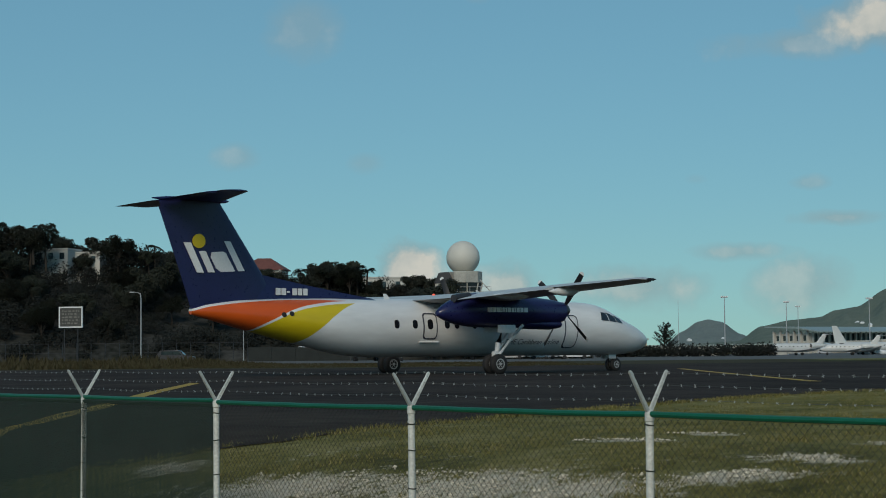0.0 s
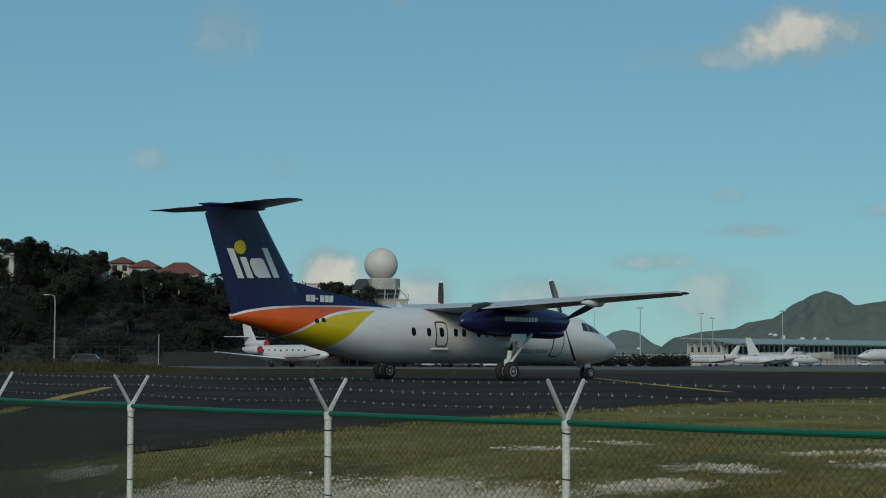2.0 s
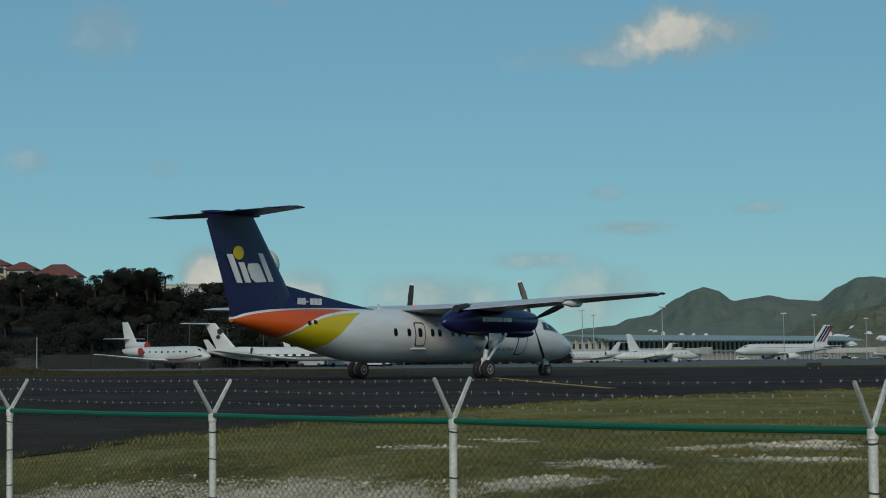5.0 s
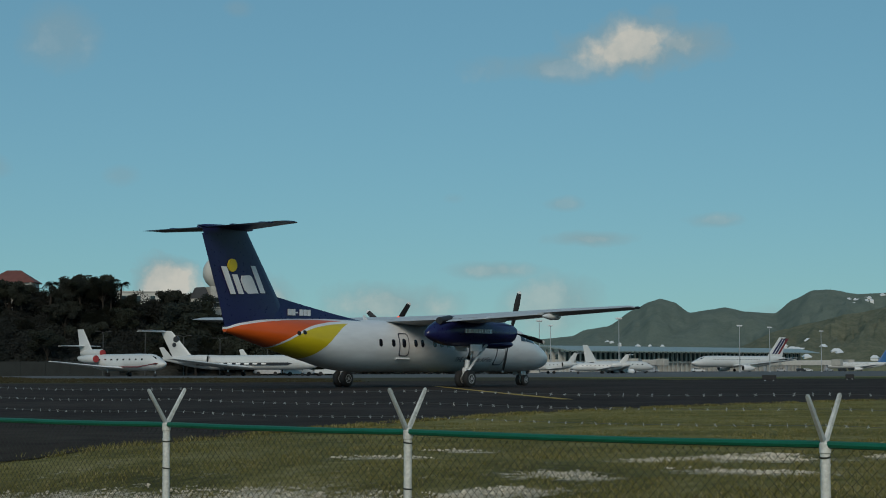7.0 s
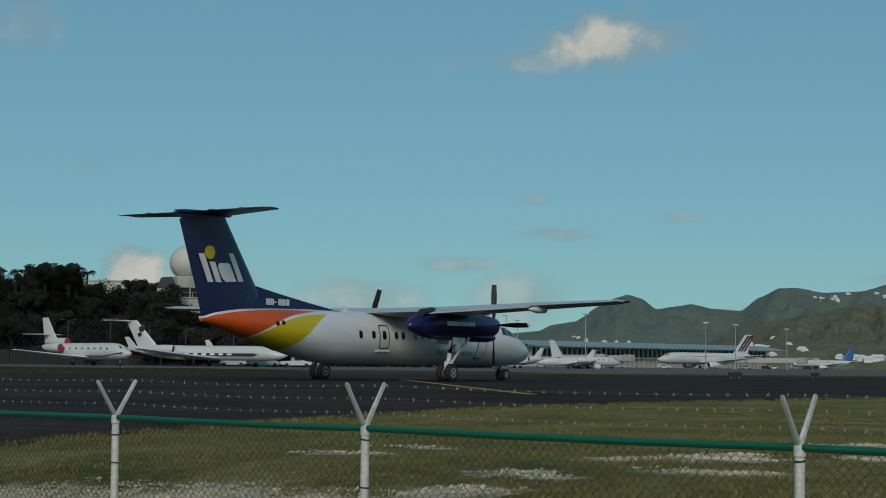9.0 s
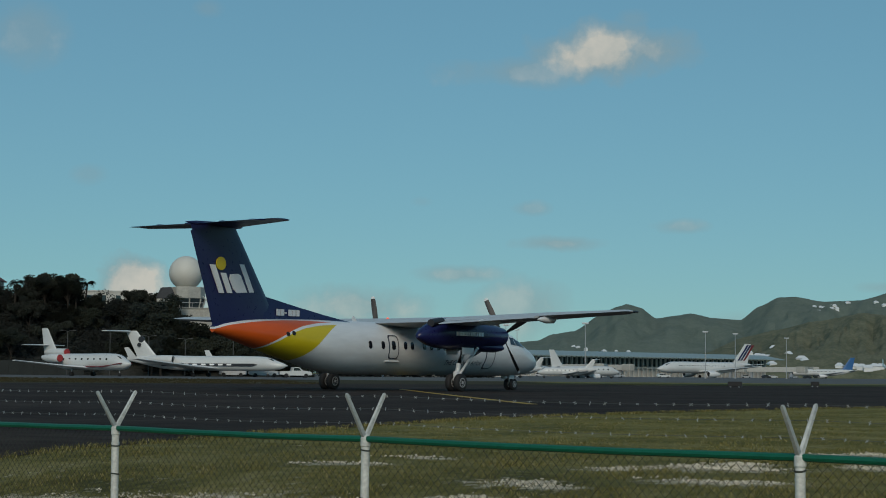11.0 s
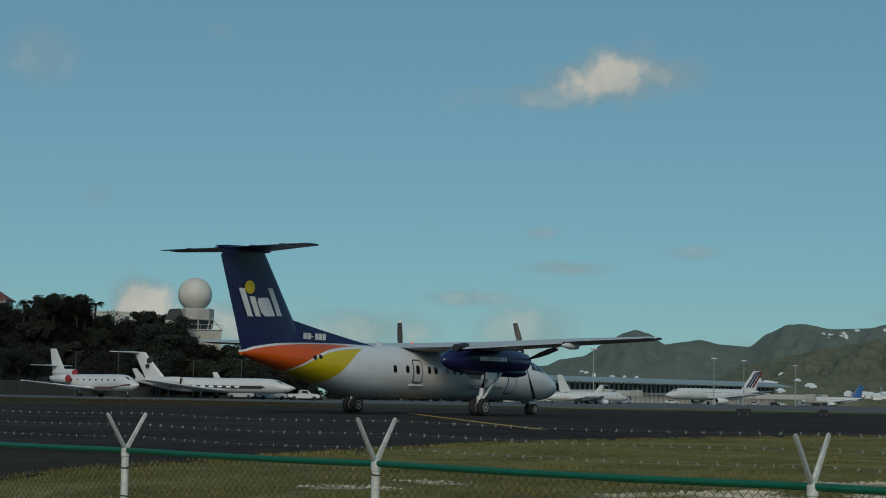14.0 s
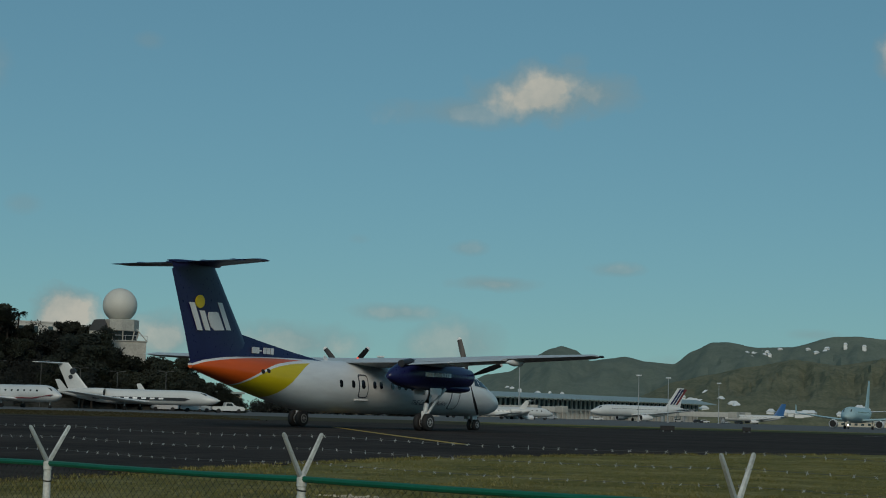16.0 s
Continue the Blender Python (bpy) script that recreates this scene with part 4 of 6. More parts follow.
            for r, c, tw, t in ((1.955, 0.23, 25, 0.024), (2.0, 0.21, 24, 0.02), (2.05, 0.15, 22, 0.015), (2.07, 0.1, 22, 0.01)):
                a = radians(tw)
                rings.append([(0.14 + (u * math.sin(a) * c + v * math.cos(a) * t), -(u * math.cos(a) * c) + v * math.sin(a) * t, r) for u, v in ((-0.5, 0), (-0.25, 0.5), (0.1, 0.55), (0.5, 0.05), (0.1, -0.3), (-0.25, -0.3))])
            loft(bm, rings)
            bmesh.ops.rotate(bm, cent=(0, 0, 0), matrix=Matrix.Rotation(i * math.pi / 2, 3, "X"), verts=bm.verts)
            part("blade_tip", bm, M_WHITE, sp, "white painted blade tip", angle=50)
        # main gear
        bm = B()
        tube(bm, [(0.55, y, 2.15), (0.2, y, 1.3), (0.0, y, 0.42)], 0.14, 12, 0.1)
        lathe(bm, [(-0.34, 0.05), (0.34, 0.05)], "y", 10, (0, y, 0.42))
        box(bm, -0.1, y - 0.1, 0.5, 0.12, y + 0.1, 0.95, 0.03)
        leg = part("main_gear_leg", bm, M_WHITE, pl, "white landing gear leg")
        for dy in (-0.22, 0.22):
            bm = B()
            tube(bm, [(1.25, y + dy * 1.6, 2.05), (0.75, y + dy, 1.5), (0.15, y + dy * 0.4, 0.8)], 0.08, 8, 0.06)
            part("drag_brace", bm, M_WHITE, leg, "white drag brace")
        for dy in (-0.36, 0.36):
            bm = B()
            box(bm, -0.2, y + dy * 1.3 - 0.012, 1.72, 0.75, y + dy * 1.3 + 0.012, 2.05, 0.01)
            part("gear_door", bm, M_WHITE, leg, "open white gear door")
        for dy in (-0.24, 0.24):
            WHEELS.append((build_wheel(0.42, 0.27, pl, 0.0, y + dy, 0.42), 0.42))
    bm = B()
    tube(bm, [(9.9, 0, 1.0), (10.24, 0, 0.3)], 0.08, 10)
    lathe(bm, [(-0.22, 0.035), (0.22, 0.035)], "y", 8, (10.24, 0, 0.31))
    ng = part("nose_gear_leg", bm, M_WHITE, pl, "white nose gear leg")
    for s in (-1, 1):
        bm = B()
        box(bm, 9.75, s * 0.26 - 0.01, 0.58, 10.2, s * 0.26 + 0.01, 0.82, 0.008)
        part("gear_door", bm, M_WHITE, ng)
        WHEELS.append((build_wheel(0.31, 0.18, pl, 10.24, s * 0.17, 0.31, "nose_wheel"), 0.31))
    # slogan
    cu = bpy.data.curves.new("slogan", "FONT")
    cu.body, cu.size, cu.shear = "THE Caribbean Airline", 0.34, 0.25
    tmp = new("slogan_source", cu)
    bpy.context.view_layer.update()
    me = bpy.data.meshes.new_from_object(tmp.evaluated_get(bpy.context.evaluated_depsgraph_get()))
    bpy.data.objects.remove(tmp)
    w = max(v.co.x for v in me.vertices)
    for v in me.vertices:
        x, z = 2.75 + v.co.x * 3.15 / w, 1.26 + v.co.y
        v.co = (x, -hull_y(x, z, 0.028), z)
    me.materials.append(M_TEXTDARK)
    ob = new("slogan", me)
    ob.parent = pl
    tagged(ob, "small dark italic slogan")
    # roof beacon and aerials
    bm = B()
    lathe(bm, [(3.36, 0.07), (3.44, 0.07), (3.48, 0.04), (3.5, 0.005)], "z", 12, (-0.3, 0, 0))
    part("beacon", bm, M_BEACON, pl, "small glowing red beacon")
    for x in (5.2, -2.6):
        bm = B()
        slab(bm, [(x, 3.2), (x - 0.35, 3.2), (x - 0.4, 3.45), (x - 0.25, 3.45)], -0.015, 0.015)
        part("aerial", bm, M_WHITE, pl)
    return pl


PROPS, WHEELS = [], []
M_LETTER = mat("lettering_white", (0.85, 0.85, 0.84), 0.5, vary=0.04)
M_BLADEBLACK = mat("blade_black", (0.012, 0.012, 0.014), 0.5)
airliner = build_airliner()

# ---- hills and distance ----
def polar(az, d):
    return d * math.sin(radians(az)), d * math.cos(radians(az))


def interp(rows, x):
    if x <= rows[0][0]:
        return rows[0][1]
    for (a, u), (b, v) in zip(rows, rows[1:]):
        if x <= b:
            t = (x - a) / (b - a)
            t = t * t * (3 - 2 * t) * 0.5 + t * 0.5
            return u + (v - u) * t
    return rows[-1][1]


def ridge(name, prof, d, depth, material, label, rough=0.05, steps=300, rows=64, az0=None, az1=None):
    """A hill range: its crest follows the elevation angles of prof, its near slope falls to the plain."""
    bm = B()
    az0, az1 = az0 if az0 is not None else prof[0][0], az1 if az1 is not None else prof[-1][0]
    grid = []
    for j in range(rows + 1):
        v = j / rows
        line = []
        for i in range(steps + 1):
            az = az0 + (az1 - az0) * i / steps
            dd = d - depth * (1 - v)
            x, y = polar(az, dd)
            slip = noise.fractal(Vector((x * 4.2 / d, y * 4.2 / d, 3.3)), 1.0, 2.0, 4) * 1.6 * (1 - v) if d > 500 else 0
            h = d * math.tan(radians(interp(prof, az + slip)))
            if d > 500:
                wob = noise.fractal(Vector((az * 1.1, v * 1.6, d)), 1.0, 2.0, 5)
                fine = noise.fractal(Vector((az * 7, v * 12, d)), 1.0, 2.0, 4)
            else:
                wob = noise.fractal(Vector((x * 0.004, y * 0.004, d)), 1.0, 2.0, 5)
                fine = noise.fractal(Vector((x * 0.03, y * 0.03, d)), 1.0, 2.0, 4)
            z = h * (v ** 0.8) * (1 + rough * 4 * wob * (1 - v) * v * 4) + h * rough * 0.16 * fine * (0.25 + v * 0.3)
            line.append(bm.verts.new((x, y, z - (2 if j == 0 else 0))))
        grid.append(line)
    back = [bm.verts.new((v.co.x * 1.15, v.co.y * 1.15, -2)) for v in grid[-1]]
    grid.append(back)
    for a, b in zip(grid, grid[1:]):
        for i in range(steps):
            bm.faces.new((a[i], a[i + 1], b[i + 1], b[i]))
    return solo(name, bm, material, label, "hill", kind="structure")


# no haze volume: distance haze is mixed into these pale greyish base colours
M_MTN = mat("haze_tinted_mountain", (0.165, 0.195, 0.16), 0.95, color2=(0.115, 0.145, 0.12), scale=0.03, spec=0.05)
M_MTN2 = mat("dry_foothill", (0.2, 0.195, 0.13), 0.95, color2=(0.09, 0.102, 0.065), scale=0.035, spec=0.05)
M_MTN3 = mat("haze_tinted_hill", (0.2, 0.235, 0.22), 0.95, color2=(0.16, 0.19, 0.18), scale=0.01, spec=0.05)
RANGE = [(7.0, 0.2), (9.8, 0.4), (10.5, 0.86), (11.5, 1.06), (12.4, 1.14), (12.9, 1.36), (13.6, 1.46), (14.5, 2.02), (15.0, 2.27), (15.35, 2.37), (15.8, 2.25), (16.3, 1.9), (17.0, 2.0), (17.45, 2.07), (18.15, 1.92), (19.05, 1.86),
                      (19.65, 2.3), (20.3, 2.6), (20.8, 2.62), (21.7, 2.46), (22.85, 2.5), (24.2, 2.86), (24.95, 2.88), (25.8, 2.8), (28, 2.2), (32, 1.6)]
ridge("mountain_1", RANGE, 2900, 420, M_MTN, "green wooded mountain range, haze put into its colour")
FOOTHILL = [(16.6, 0.25), (17.8, 0.75), (19.2, 1.32), (20.2, 1.55), (21.5, 1.84), (23.0, 2.1), (24.3, 1.95), (26, 2.2), (30, 1.7)]
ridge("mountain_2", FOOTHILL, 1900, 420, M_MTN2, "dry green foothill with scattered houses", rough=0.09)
FARHILL = [(7.3, 0.2), (7.97, 0.72), (8.5, 1.04), (8.82, 1.11), (9.24, 1.03), (9.87, 0.62), (10.3, 0.45), (11, 0.3)]
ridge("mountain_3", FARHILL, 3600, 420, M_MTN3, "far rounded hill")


def on_slope(prof, d, depth, az, el):
    """How far off a hill's slope stands at an elevation angle."""
    for k in range(101):
        v = k / 100
        dd = d - depth * (1 - v)
        if d * math.tan(radians(interp(prof, az))) * v ** 0.8 >= dd * math.tan(radians(el)):
            break
    return dd


def house(x, y, z, w, d, h, rot, wall, roof, label, roof_h=1.5, hip=True, cols=3):
    ob = thing("house", pose(x, y, z, 0, 0, rot), label, "house", group="houses on the hill")
    bm = B()
    box(bm, -w / 2, -d / 2, -4, w / 2, d / 2, h, 0.05)
    part("wall", bm, wall, ob, smooth=False)
    bm = B()
    o = 0.5
    if hip:
        k = min(w, d) * 0.42
        lo = [bm.verts.new(p) for p in ((-w / 2 - o, -d / 2 - o, h), (w / 2 + o, -d / 2 - o, h), (w / 2 + o, d / 2 + o, h), (-w / 2 - o, d / 2 + o, h))]
        hi = [bm.verts.new(p) for p in ((-w / 2 + k, 0, h + roof_h), (w / 2 - k, 0, h + roof_h))]
        bm.faces.new(lo[::-1])
        bm.faces.new((lo[0], lo[1], hi[1], hi[0]))
        bm.faces.new((lo[1], lo[2], hi[1]))
        bm.faces.new((lo[2], lo[3], hi[0], hi[1]))
        bm.faces.new((lo[3], lo[0], hi[0]))
        box(bm, -w / 2 - o, -d / 2 - o, h - 0.18, w / 2 + o, d / 2 + o, h - 0.002)
    else:
        box(bm, -w / 2 - 0.15, -d / 2 - 0.15, h + 0.003, w / 2 + 0.15, d / 2 + 0.15, h + 0.3, 0.04)
    part("roof", bm, roof, ob, smooth=False)
    for i in range(cols):
        u = -w / 2 + w * (i + 0.5) / cols
        bm = B()
        box(bm, u - 0.5, -d / 2 - 0.06, h * 0.3, u + 0.5, -d / 2 + 0.1, h * 0.78, 0.03)
        part("window", bm, M_SHADEGLASS, ob, smooth=False)
    if cols > 3:
        for i in range(cols + 1):
            u = -w / 2 + w * i / cols
            bm = B()
            box(bm, u - 0.15, -d / 2 - 2.0, -3, u + 0.15, -d / 2 - 1.7, h - 0.2, 0.03)
            part("column", bm, wall, ob, smooth=False)
        bm = B()
        box(bm, -w / 2, -d / 2 - 2.2, h * 0.0 - 0.2, w / 2, -d / 2 - 0.004, 0.1)
        box(bm, -w / 2, -d / 2 - 2.2, 0.1, w / 2, -d / 2 - 2.1, 0.9)
        part("balcony", bm, wall, ob, smooth=False)
    return ob


# left hill
LEFT = [(-20, 3.2), (-14.3, 3.55), (-12.4, 3.45), (-10.2, 3.1), (-8.5, 2.9), (-6.5, 2.45), (-4.8, 2.2), (-3.0, 2.15), (-1.6, 2.0), (-0.2, 1.75), (0.7, 1.35), (2.0, 0.95), (3.2, 0.5), (4.2, 0.1)]
HILL_DEPTH = 42
# near-black soil tones: the shade on this slope is in the colour
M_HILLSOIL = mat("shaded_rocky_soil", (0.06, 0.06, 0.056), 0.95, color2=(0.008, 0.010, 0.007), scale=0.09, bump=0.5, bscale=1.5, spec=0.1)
ridge("scrub_hill", LEFT, 350, HILL_DEPTH, M_HILLSOIL, "steep scrub-covered hill with cloud shade in its colour", rough=0.12, steps=160, az0=-24, az1=4.2)


def hill_top(az, v=1.0):
    return 350 * math.tan(radians(interp(LEFT, az))) * (v ** 0.8)


def leaf_cloud(verts, faces, c, r, n, size, rnd, squash=0.8):
    for _ in range(n):
        while True:
            p = Vector((rnd.uniform(-1, 1), rnd.uniform(-1, 1), rnd.uniform(-1, 1)))
            if 0.25 < p.length < 1:
                break
        p = Vector((p.x * r, p.y * r, p.z * r * squash)) + c
        a = Vector((rnd.gauss(0, 1), rnd.gauss(0, 1), rnd.gauss(0, 1))).normalized()
        b = a.orthogonal().normalized()
        s = size * rnd.uniform(0.6, 1.4)
        k = len(verts)
        verts.extend([p - a * s, p - b * s * 0.45, p + a * s, p + b * s * 0.45])
        faces.append((k, k + 1, k + 2, k + 3))


def raw(name, verts, faces, material, parent=None, label="", kind=""):
    me = bpy.data.meshes.new(name)
    me.from_pydata([tuple(v) for v in verts], [], faces)
    me.materials.append(material)
    ob = new(name, me)
    ob.parent = parent
    return tagged(ob, label, kind=kind)


def make_tree(seed, h, spread, label):
    rnd = random.Random(seed)
    ob = thing("tree", pose(0, 0, 0), label, "tree", group="trees on the hill")
    bm = B()
    tube(bm, [(0, 0, -1), (0.1, 0, h * 0.3), (0.25, 0.1, h * 0.55)], 0.28, 8, 0.14)
    tips = []
    for i in range(7):
        a = i * 0.9 + rnd.uniform(-0.3, 0.3)
        t = Vector((math.cos(a) * spread * rnd.uniform(0.3, 0.75), math.sin(a) * spread * rnd.uniform(0.3, 0.75), h * rnd.uniform(0.55, 0.92)))
        tube(bm, [(0.1, 0, h * 0.32), Vector((0.1, 0, h * 0.45)).lerp(t, 0.5), t], 0.12, 6, 0.04)
        tips.append(t)
    part("trunk", bm, M_BARK, ob)
    verts, faces = [], []
    for t in tips + [Vector((0, 0, h * 0.8))]:
        for _ in range(4):
            c = t + Vector((rnd.gauss(0, 1), rnd.gauss(0, 1), rnd.gauss(0, 0.7))) * spread * 0.22
            leaf_cloud(verts, faces, c, spread * rnd.uniform(0.22, 0.38), 260, 0.22, rnd)
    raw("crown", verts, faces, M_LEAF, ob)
    return ob


def make_palm(seed, h, label):
    rnd = random.Random(seed)
    ob = thing("palm_tree", pose(0, 0, 0), label, "palm tree", group="palms on the hill")
    bm = B()
    tube(bm, [(0, 0, -1), (0.15, 0, h * 0.5), (0.5, 0.1, h)], 0.24, 8, 0.15)
    part("trunk", bm, M_BARK, ob)
    verts, faces = [], []
    for i in range(15):
        a, up = i * 2.4 + rnd.uniform(-0.2, 0.2), rnd.uniform(0.1, 1.3)
        d = Vector((math.cos(a), math.sin(a), 0))
        pts = []
        for k in range(8):
            u = k / 7
            pts.append(Vector((0.5, 0.1, h)) + d * u * 2.6 * math.cos(up * 0.6) + Vector((0, 0, up * 1.6 * u - 2.4 * u * u)))
        side = Vector((-d.y, d.x, 0))
        for k in range(7):
            for q in range(3):
                p = pts[k].lerp(pts[k + 1], q / 3)
                for s in (-1, 1):
                    ln = 0.75 * math.sin(math.pi * min(1, (k + q / 3) / 7 + 0.15))
                    n = len(verts)
                    e = p + side * s * ln + d * 0.25 - Vector((0, 0, ln * 0.45))
                    verts.extend([p, p + d * 0.14, e])
                    faces.append((n, n + 1, n + 2))
    raw("crown", verts, faces, M_LEAF, ob, kind="stuff")
    return ob


def make_pine(seed, h):
    rnd = random.Random(seed)
    ob = thing("feathery_pine", pose(0, 0, 0), "dark feathery casuarina with upswept branches", "tree", group="feathery pines")
    bm = B()
    tube(bm, [(0, 0, -1), (0.1, 0, h * 0.5), (0, 0, h)], 0.22, 7, 0.04)
    part("trunk", bm, M_BARK, ob)
    verts, faces = [], []
    for i in range(46):
        z = h * rnd.uniform(0.2, 0.97)
        a = rnd.uniform(0, 6.28)
        ln = (h - z) * 0.35 + 1.2
        d = Vector((math.cos(a), math.sin(a), rnd.uniform(0.5, 1.0)))
        for k in range(48):
            u = rnd.random()
            p = Vector((0, 0, z)) + d * ln * u
            s = Vector((rnd.gauss(0, 1), rnd.gauss(0, 1), rnd.gauss(0.6, 1))).normalized() * 0.42
            o = s.orthogonal().normalized() * 0.07
            n = len(verts)
            verts.extend([p - o, p + o, p + s])
            faces.append((n, n + 1, n + 2))
    raw("crown", verts, faces, M_LEAFDARK, ob)
    return ob


def plant_hill():
    rnd = random.Random(11)
    kinds = [make_tree(s, h, sp, "dark broad-crowned tree on the hillside") for s, h, sp in ((1, 8, 4.2), (2, 7, 3.6), (3, 9, 4.0), (4, 6, 3.8))]
    palms = [make_palm(s, h, "dark palm tree with drooping fronds") for s, h in ((1, 7.5), (2, 6.5), (3, 8.5))]
    used = set()

    def put(kind, az, d, z, turn, scale=1.0):
        x, y = polar(az, d)
        m = pose(x, y, z, rnd.uniform(-4, 4), rnd.uniform(-4, 4), turn) @ Matrix.Scale(scale, 4)
        if kind.name in used:
            ob = copy_thing(kind, m)
        else:
            used.add(kind.name)
            ob = kind
        ob.matrix_basis = m

    # crest trees: azimuth, height of the crown's top as an elevation
    crest = [(-15.5, 4.2), (-14.6, 4.3), (-14.0, 4.25), (-13.3, 4.2), (-12.7, 3.9), (-12.3, 4.1), (-11.6, 3.75), (-11.0, 4.0), (-10.6, 3.9), (-10.1, 3.6), (-9.6, 3.5), (-9.1, 3.55), (-8.9, 3.7), (-8.6, 3.65), (-7.9, 2.95), (-7.3, 2.75), (-6.9, 2.65), (-6.5, 2.5), (-6.1, 2.45), (-5.6, 2.45), (-5.2, 2.6),
             (-4.1, 2.95), (-3.75, 3.02), (-3.4, 3.05), (-3.0, 2.95), (-2.2, 2.45), (-0.75, 2.68), (-0.45, 2.5), (-1.6, 2.3), (-0.1, 2.1), (0.3, 1.75)]
    for k, (az, el) in enumerate(crest):
        kind = kinds[k % 4]
        h = (8, 7, 9, 6)[k % 4]
        top = 338 * math.tan(radians(el)) + 0.8
        ground = hill_top(az, 0.93) - 0.6
        sc = max(0.3, (top - ground) / (h * 1.02))
        put(kind, az, (353 if -12.8 < az < -10.8 or -9.3 < az < -8.4 else 338) + rnd.uniform(-4, 4), ground, rnd.uniform(0, 360), min(1.4, sc))
    for az, el, k in ((-13.4, 4.3, 0), (-12.9, 4.2, 1), (-4.7, 2.95, 1), (-2.75, 3.05, 2), (-2.45, 2.95, 0), (-9.4, 3.75, 2), (-3.0, 3.0, 1), (-14.8, 4.4, 2)):
        h = (7.5, 6.5, 8.5)[k]
        top = 336 * math.tan(radians(el)) + 0.8
        put(palms[k], az, 336, top - h - 0.6, rnd.uniform(0, 360))
    # slope trees, as far as they stand out singly
    for i in range(46):
        az, v = rnd.uniform(-15.5, 2.2), rnd.uniform(0.1, 0.85)
        put(kinds[i % 4], az, 350 - HILL_DEPTH * (1 - v), hill_top(az, v) - 1.2, rnd.uniform(0, 360), rnd.uniform(0.55, 0.95))
    # scrub between them
    verts, faces = [], []
    for i in range(1100):
        az, v = rnd.uniform(-18, 3.8), rnd.uniform(0.0, 1.0) ** 0.8
        if -10 < az < -6.5 and 0.2 < v < 0.72 and rnd.random() < 0.75:
            continue
        x, y = polar(az, 350 - HILL_DEPTH * (1 - v))
        r = rnd.uniform(1.0, 2.6)
        leaf_cloud(verts, faces, Vector((x, y, hill_top(az, v) + r * 0.35)), r, 190, 0.22, rnd, 0.75)
    for i in range(230):
        az = rnd.uniform(-17, 1.2)
        if -9.2 < az < -5.4 or -12.9 < az < -11.0:
            continue
        x, y = polar(az, 341 + rnd.uniform(-5, 4))
        r = rnd.uniform(1.5, 2.8)
        leaf_cloud(verts, faces, Vector((x, y, hill_top(az, 0.95) + rnd.uniform(0, 3.2))), r, 260, 0.23, rnd, 0.85)
    tagged(raw("hill_scrub", verts, faces, M_LEAFDARK), "dense scrub covering the hillside, coloured dark for cloud shade", "scrub", kind="stuff")
    pines = [make_pine(1, 8), make_pine(2, 7)]
    for k, (az, d, z, sc) in enumerate(((0.75, 318, 2.5, 1.0), (1.05, 316, 1.5, 0.9), (2.0, 322, 1.2, 0.95), (2.35, 322, 0.4, 1.0), (2.7, 325, 0.0, 0.85), (7.35, 424, 0, 1.05), (7.55, 424, 0, 0.8), (1.6, 318, 0.5, 0.7))):
        put(pines[k % 2], az, d, z, k * 70, sc)
    low_mass = ((-0.35, 2.35), (0.0, 2.1), (0.35, 1.7), (0.7, 1.45), (1.1, 1.35), (1.5, 1.35), (1.9, 1.5), (2.3, 1.45), (2.7, 1.3), (3.1, 1.1), (3.5, 0.9), (4.0, 0.7), (4.5, 0.5))
    for k, (az, el) in enumerate(low_mass):
        for d, cut in ((318, 1.0), (312, 0.72), (308, 0.45)):
            h = (8, 7, 9, 6)[k % 4]
            top = d * math.tan(radians(el)) * cut + 0.8
            sc = max(0.5, min(1.3, top / h))
            put(kinds[k % 4], az + rnd.uniform(-0.12, 0.12), d + rnd.uniform(-2, 2), top - h * sc, rnd.uniform(0, 360), sc)
    for az, d in ((5.9, 430), (6.15, 432), (6.4, 434), (3.3, 330), (3.8, 332)):
        put(kinds[0], az, d, -0.5, az * 90, 0.62)


plant_hill()
house(-74.9, 337, 19.3, 7.2, 6, 2.6, -14, M_RENDER, M_RENDER, "white flat-roofed house among trees", hip=False)
house(-68.6, 339, 18.9, 5.6, 6, 2.4, -10, M_RENDER, M_RENDER, "low white flat-roofed annexe", hip=False, cols=2)
house(-57.5, 366, 19.2, 8.5, 7, 1.5, -8, M_CREAM, M_ROOFRED, "cream house with low red tiled roof", 2.2)
house(-48.8, 360, 18.6, 4.2, 4.5, 2.6, -8, M_CREAM, M_ROOFRED, "small cream house with red hipped roof", 1.2, cols=2)
house(-43.6, 356, 17.4, 5.2, 5, 2.7, -6, M_RENDER, M_ROOFRED, "white house with red hipped roof", 1.5, cols=2)
house(-35.8, 350, 15.5, 8.6, 7, 2.9, -6, M_RENDER, M_ROOFRED, "large white villa with red roof and columns", 2.4, cols=5)
house(-27.3, 346, 12.8, 4, 4, 2.4, 0, M_RENDER, M_RENDER, "small white flat-roofed hut", hip=False, cols=1)
house(-12.4, 372, 14.2, 9, 6, 3.2, 6, M_RENDER, M_RENDER, "white flat-roofed house behind dark trees", hip=False)
house(-66, 345, 15.5, 3.2, 4, 2.6, 0, M_CREAM, M_CREAM, "small cream hut on the slope", hip=False, cols=1)


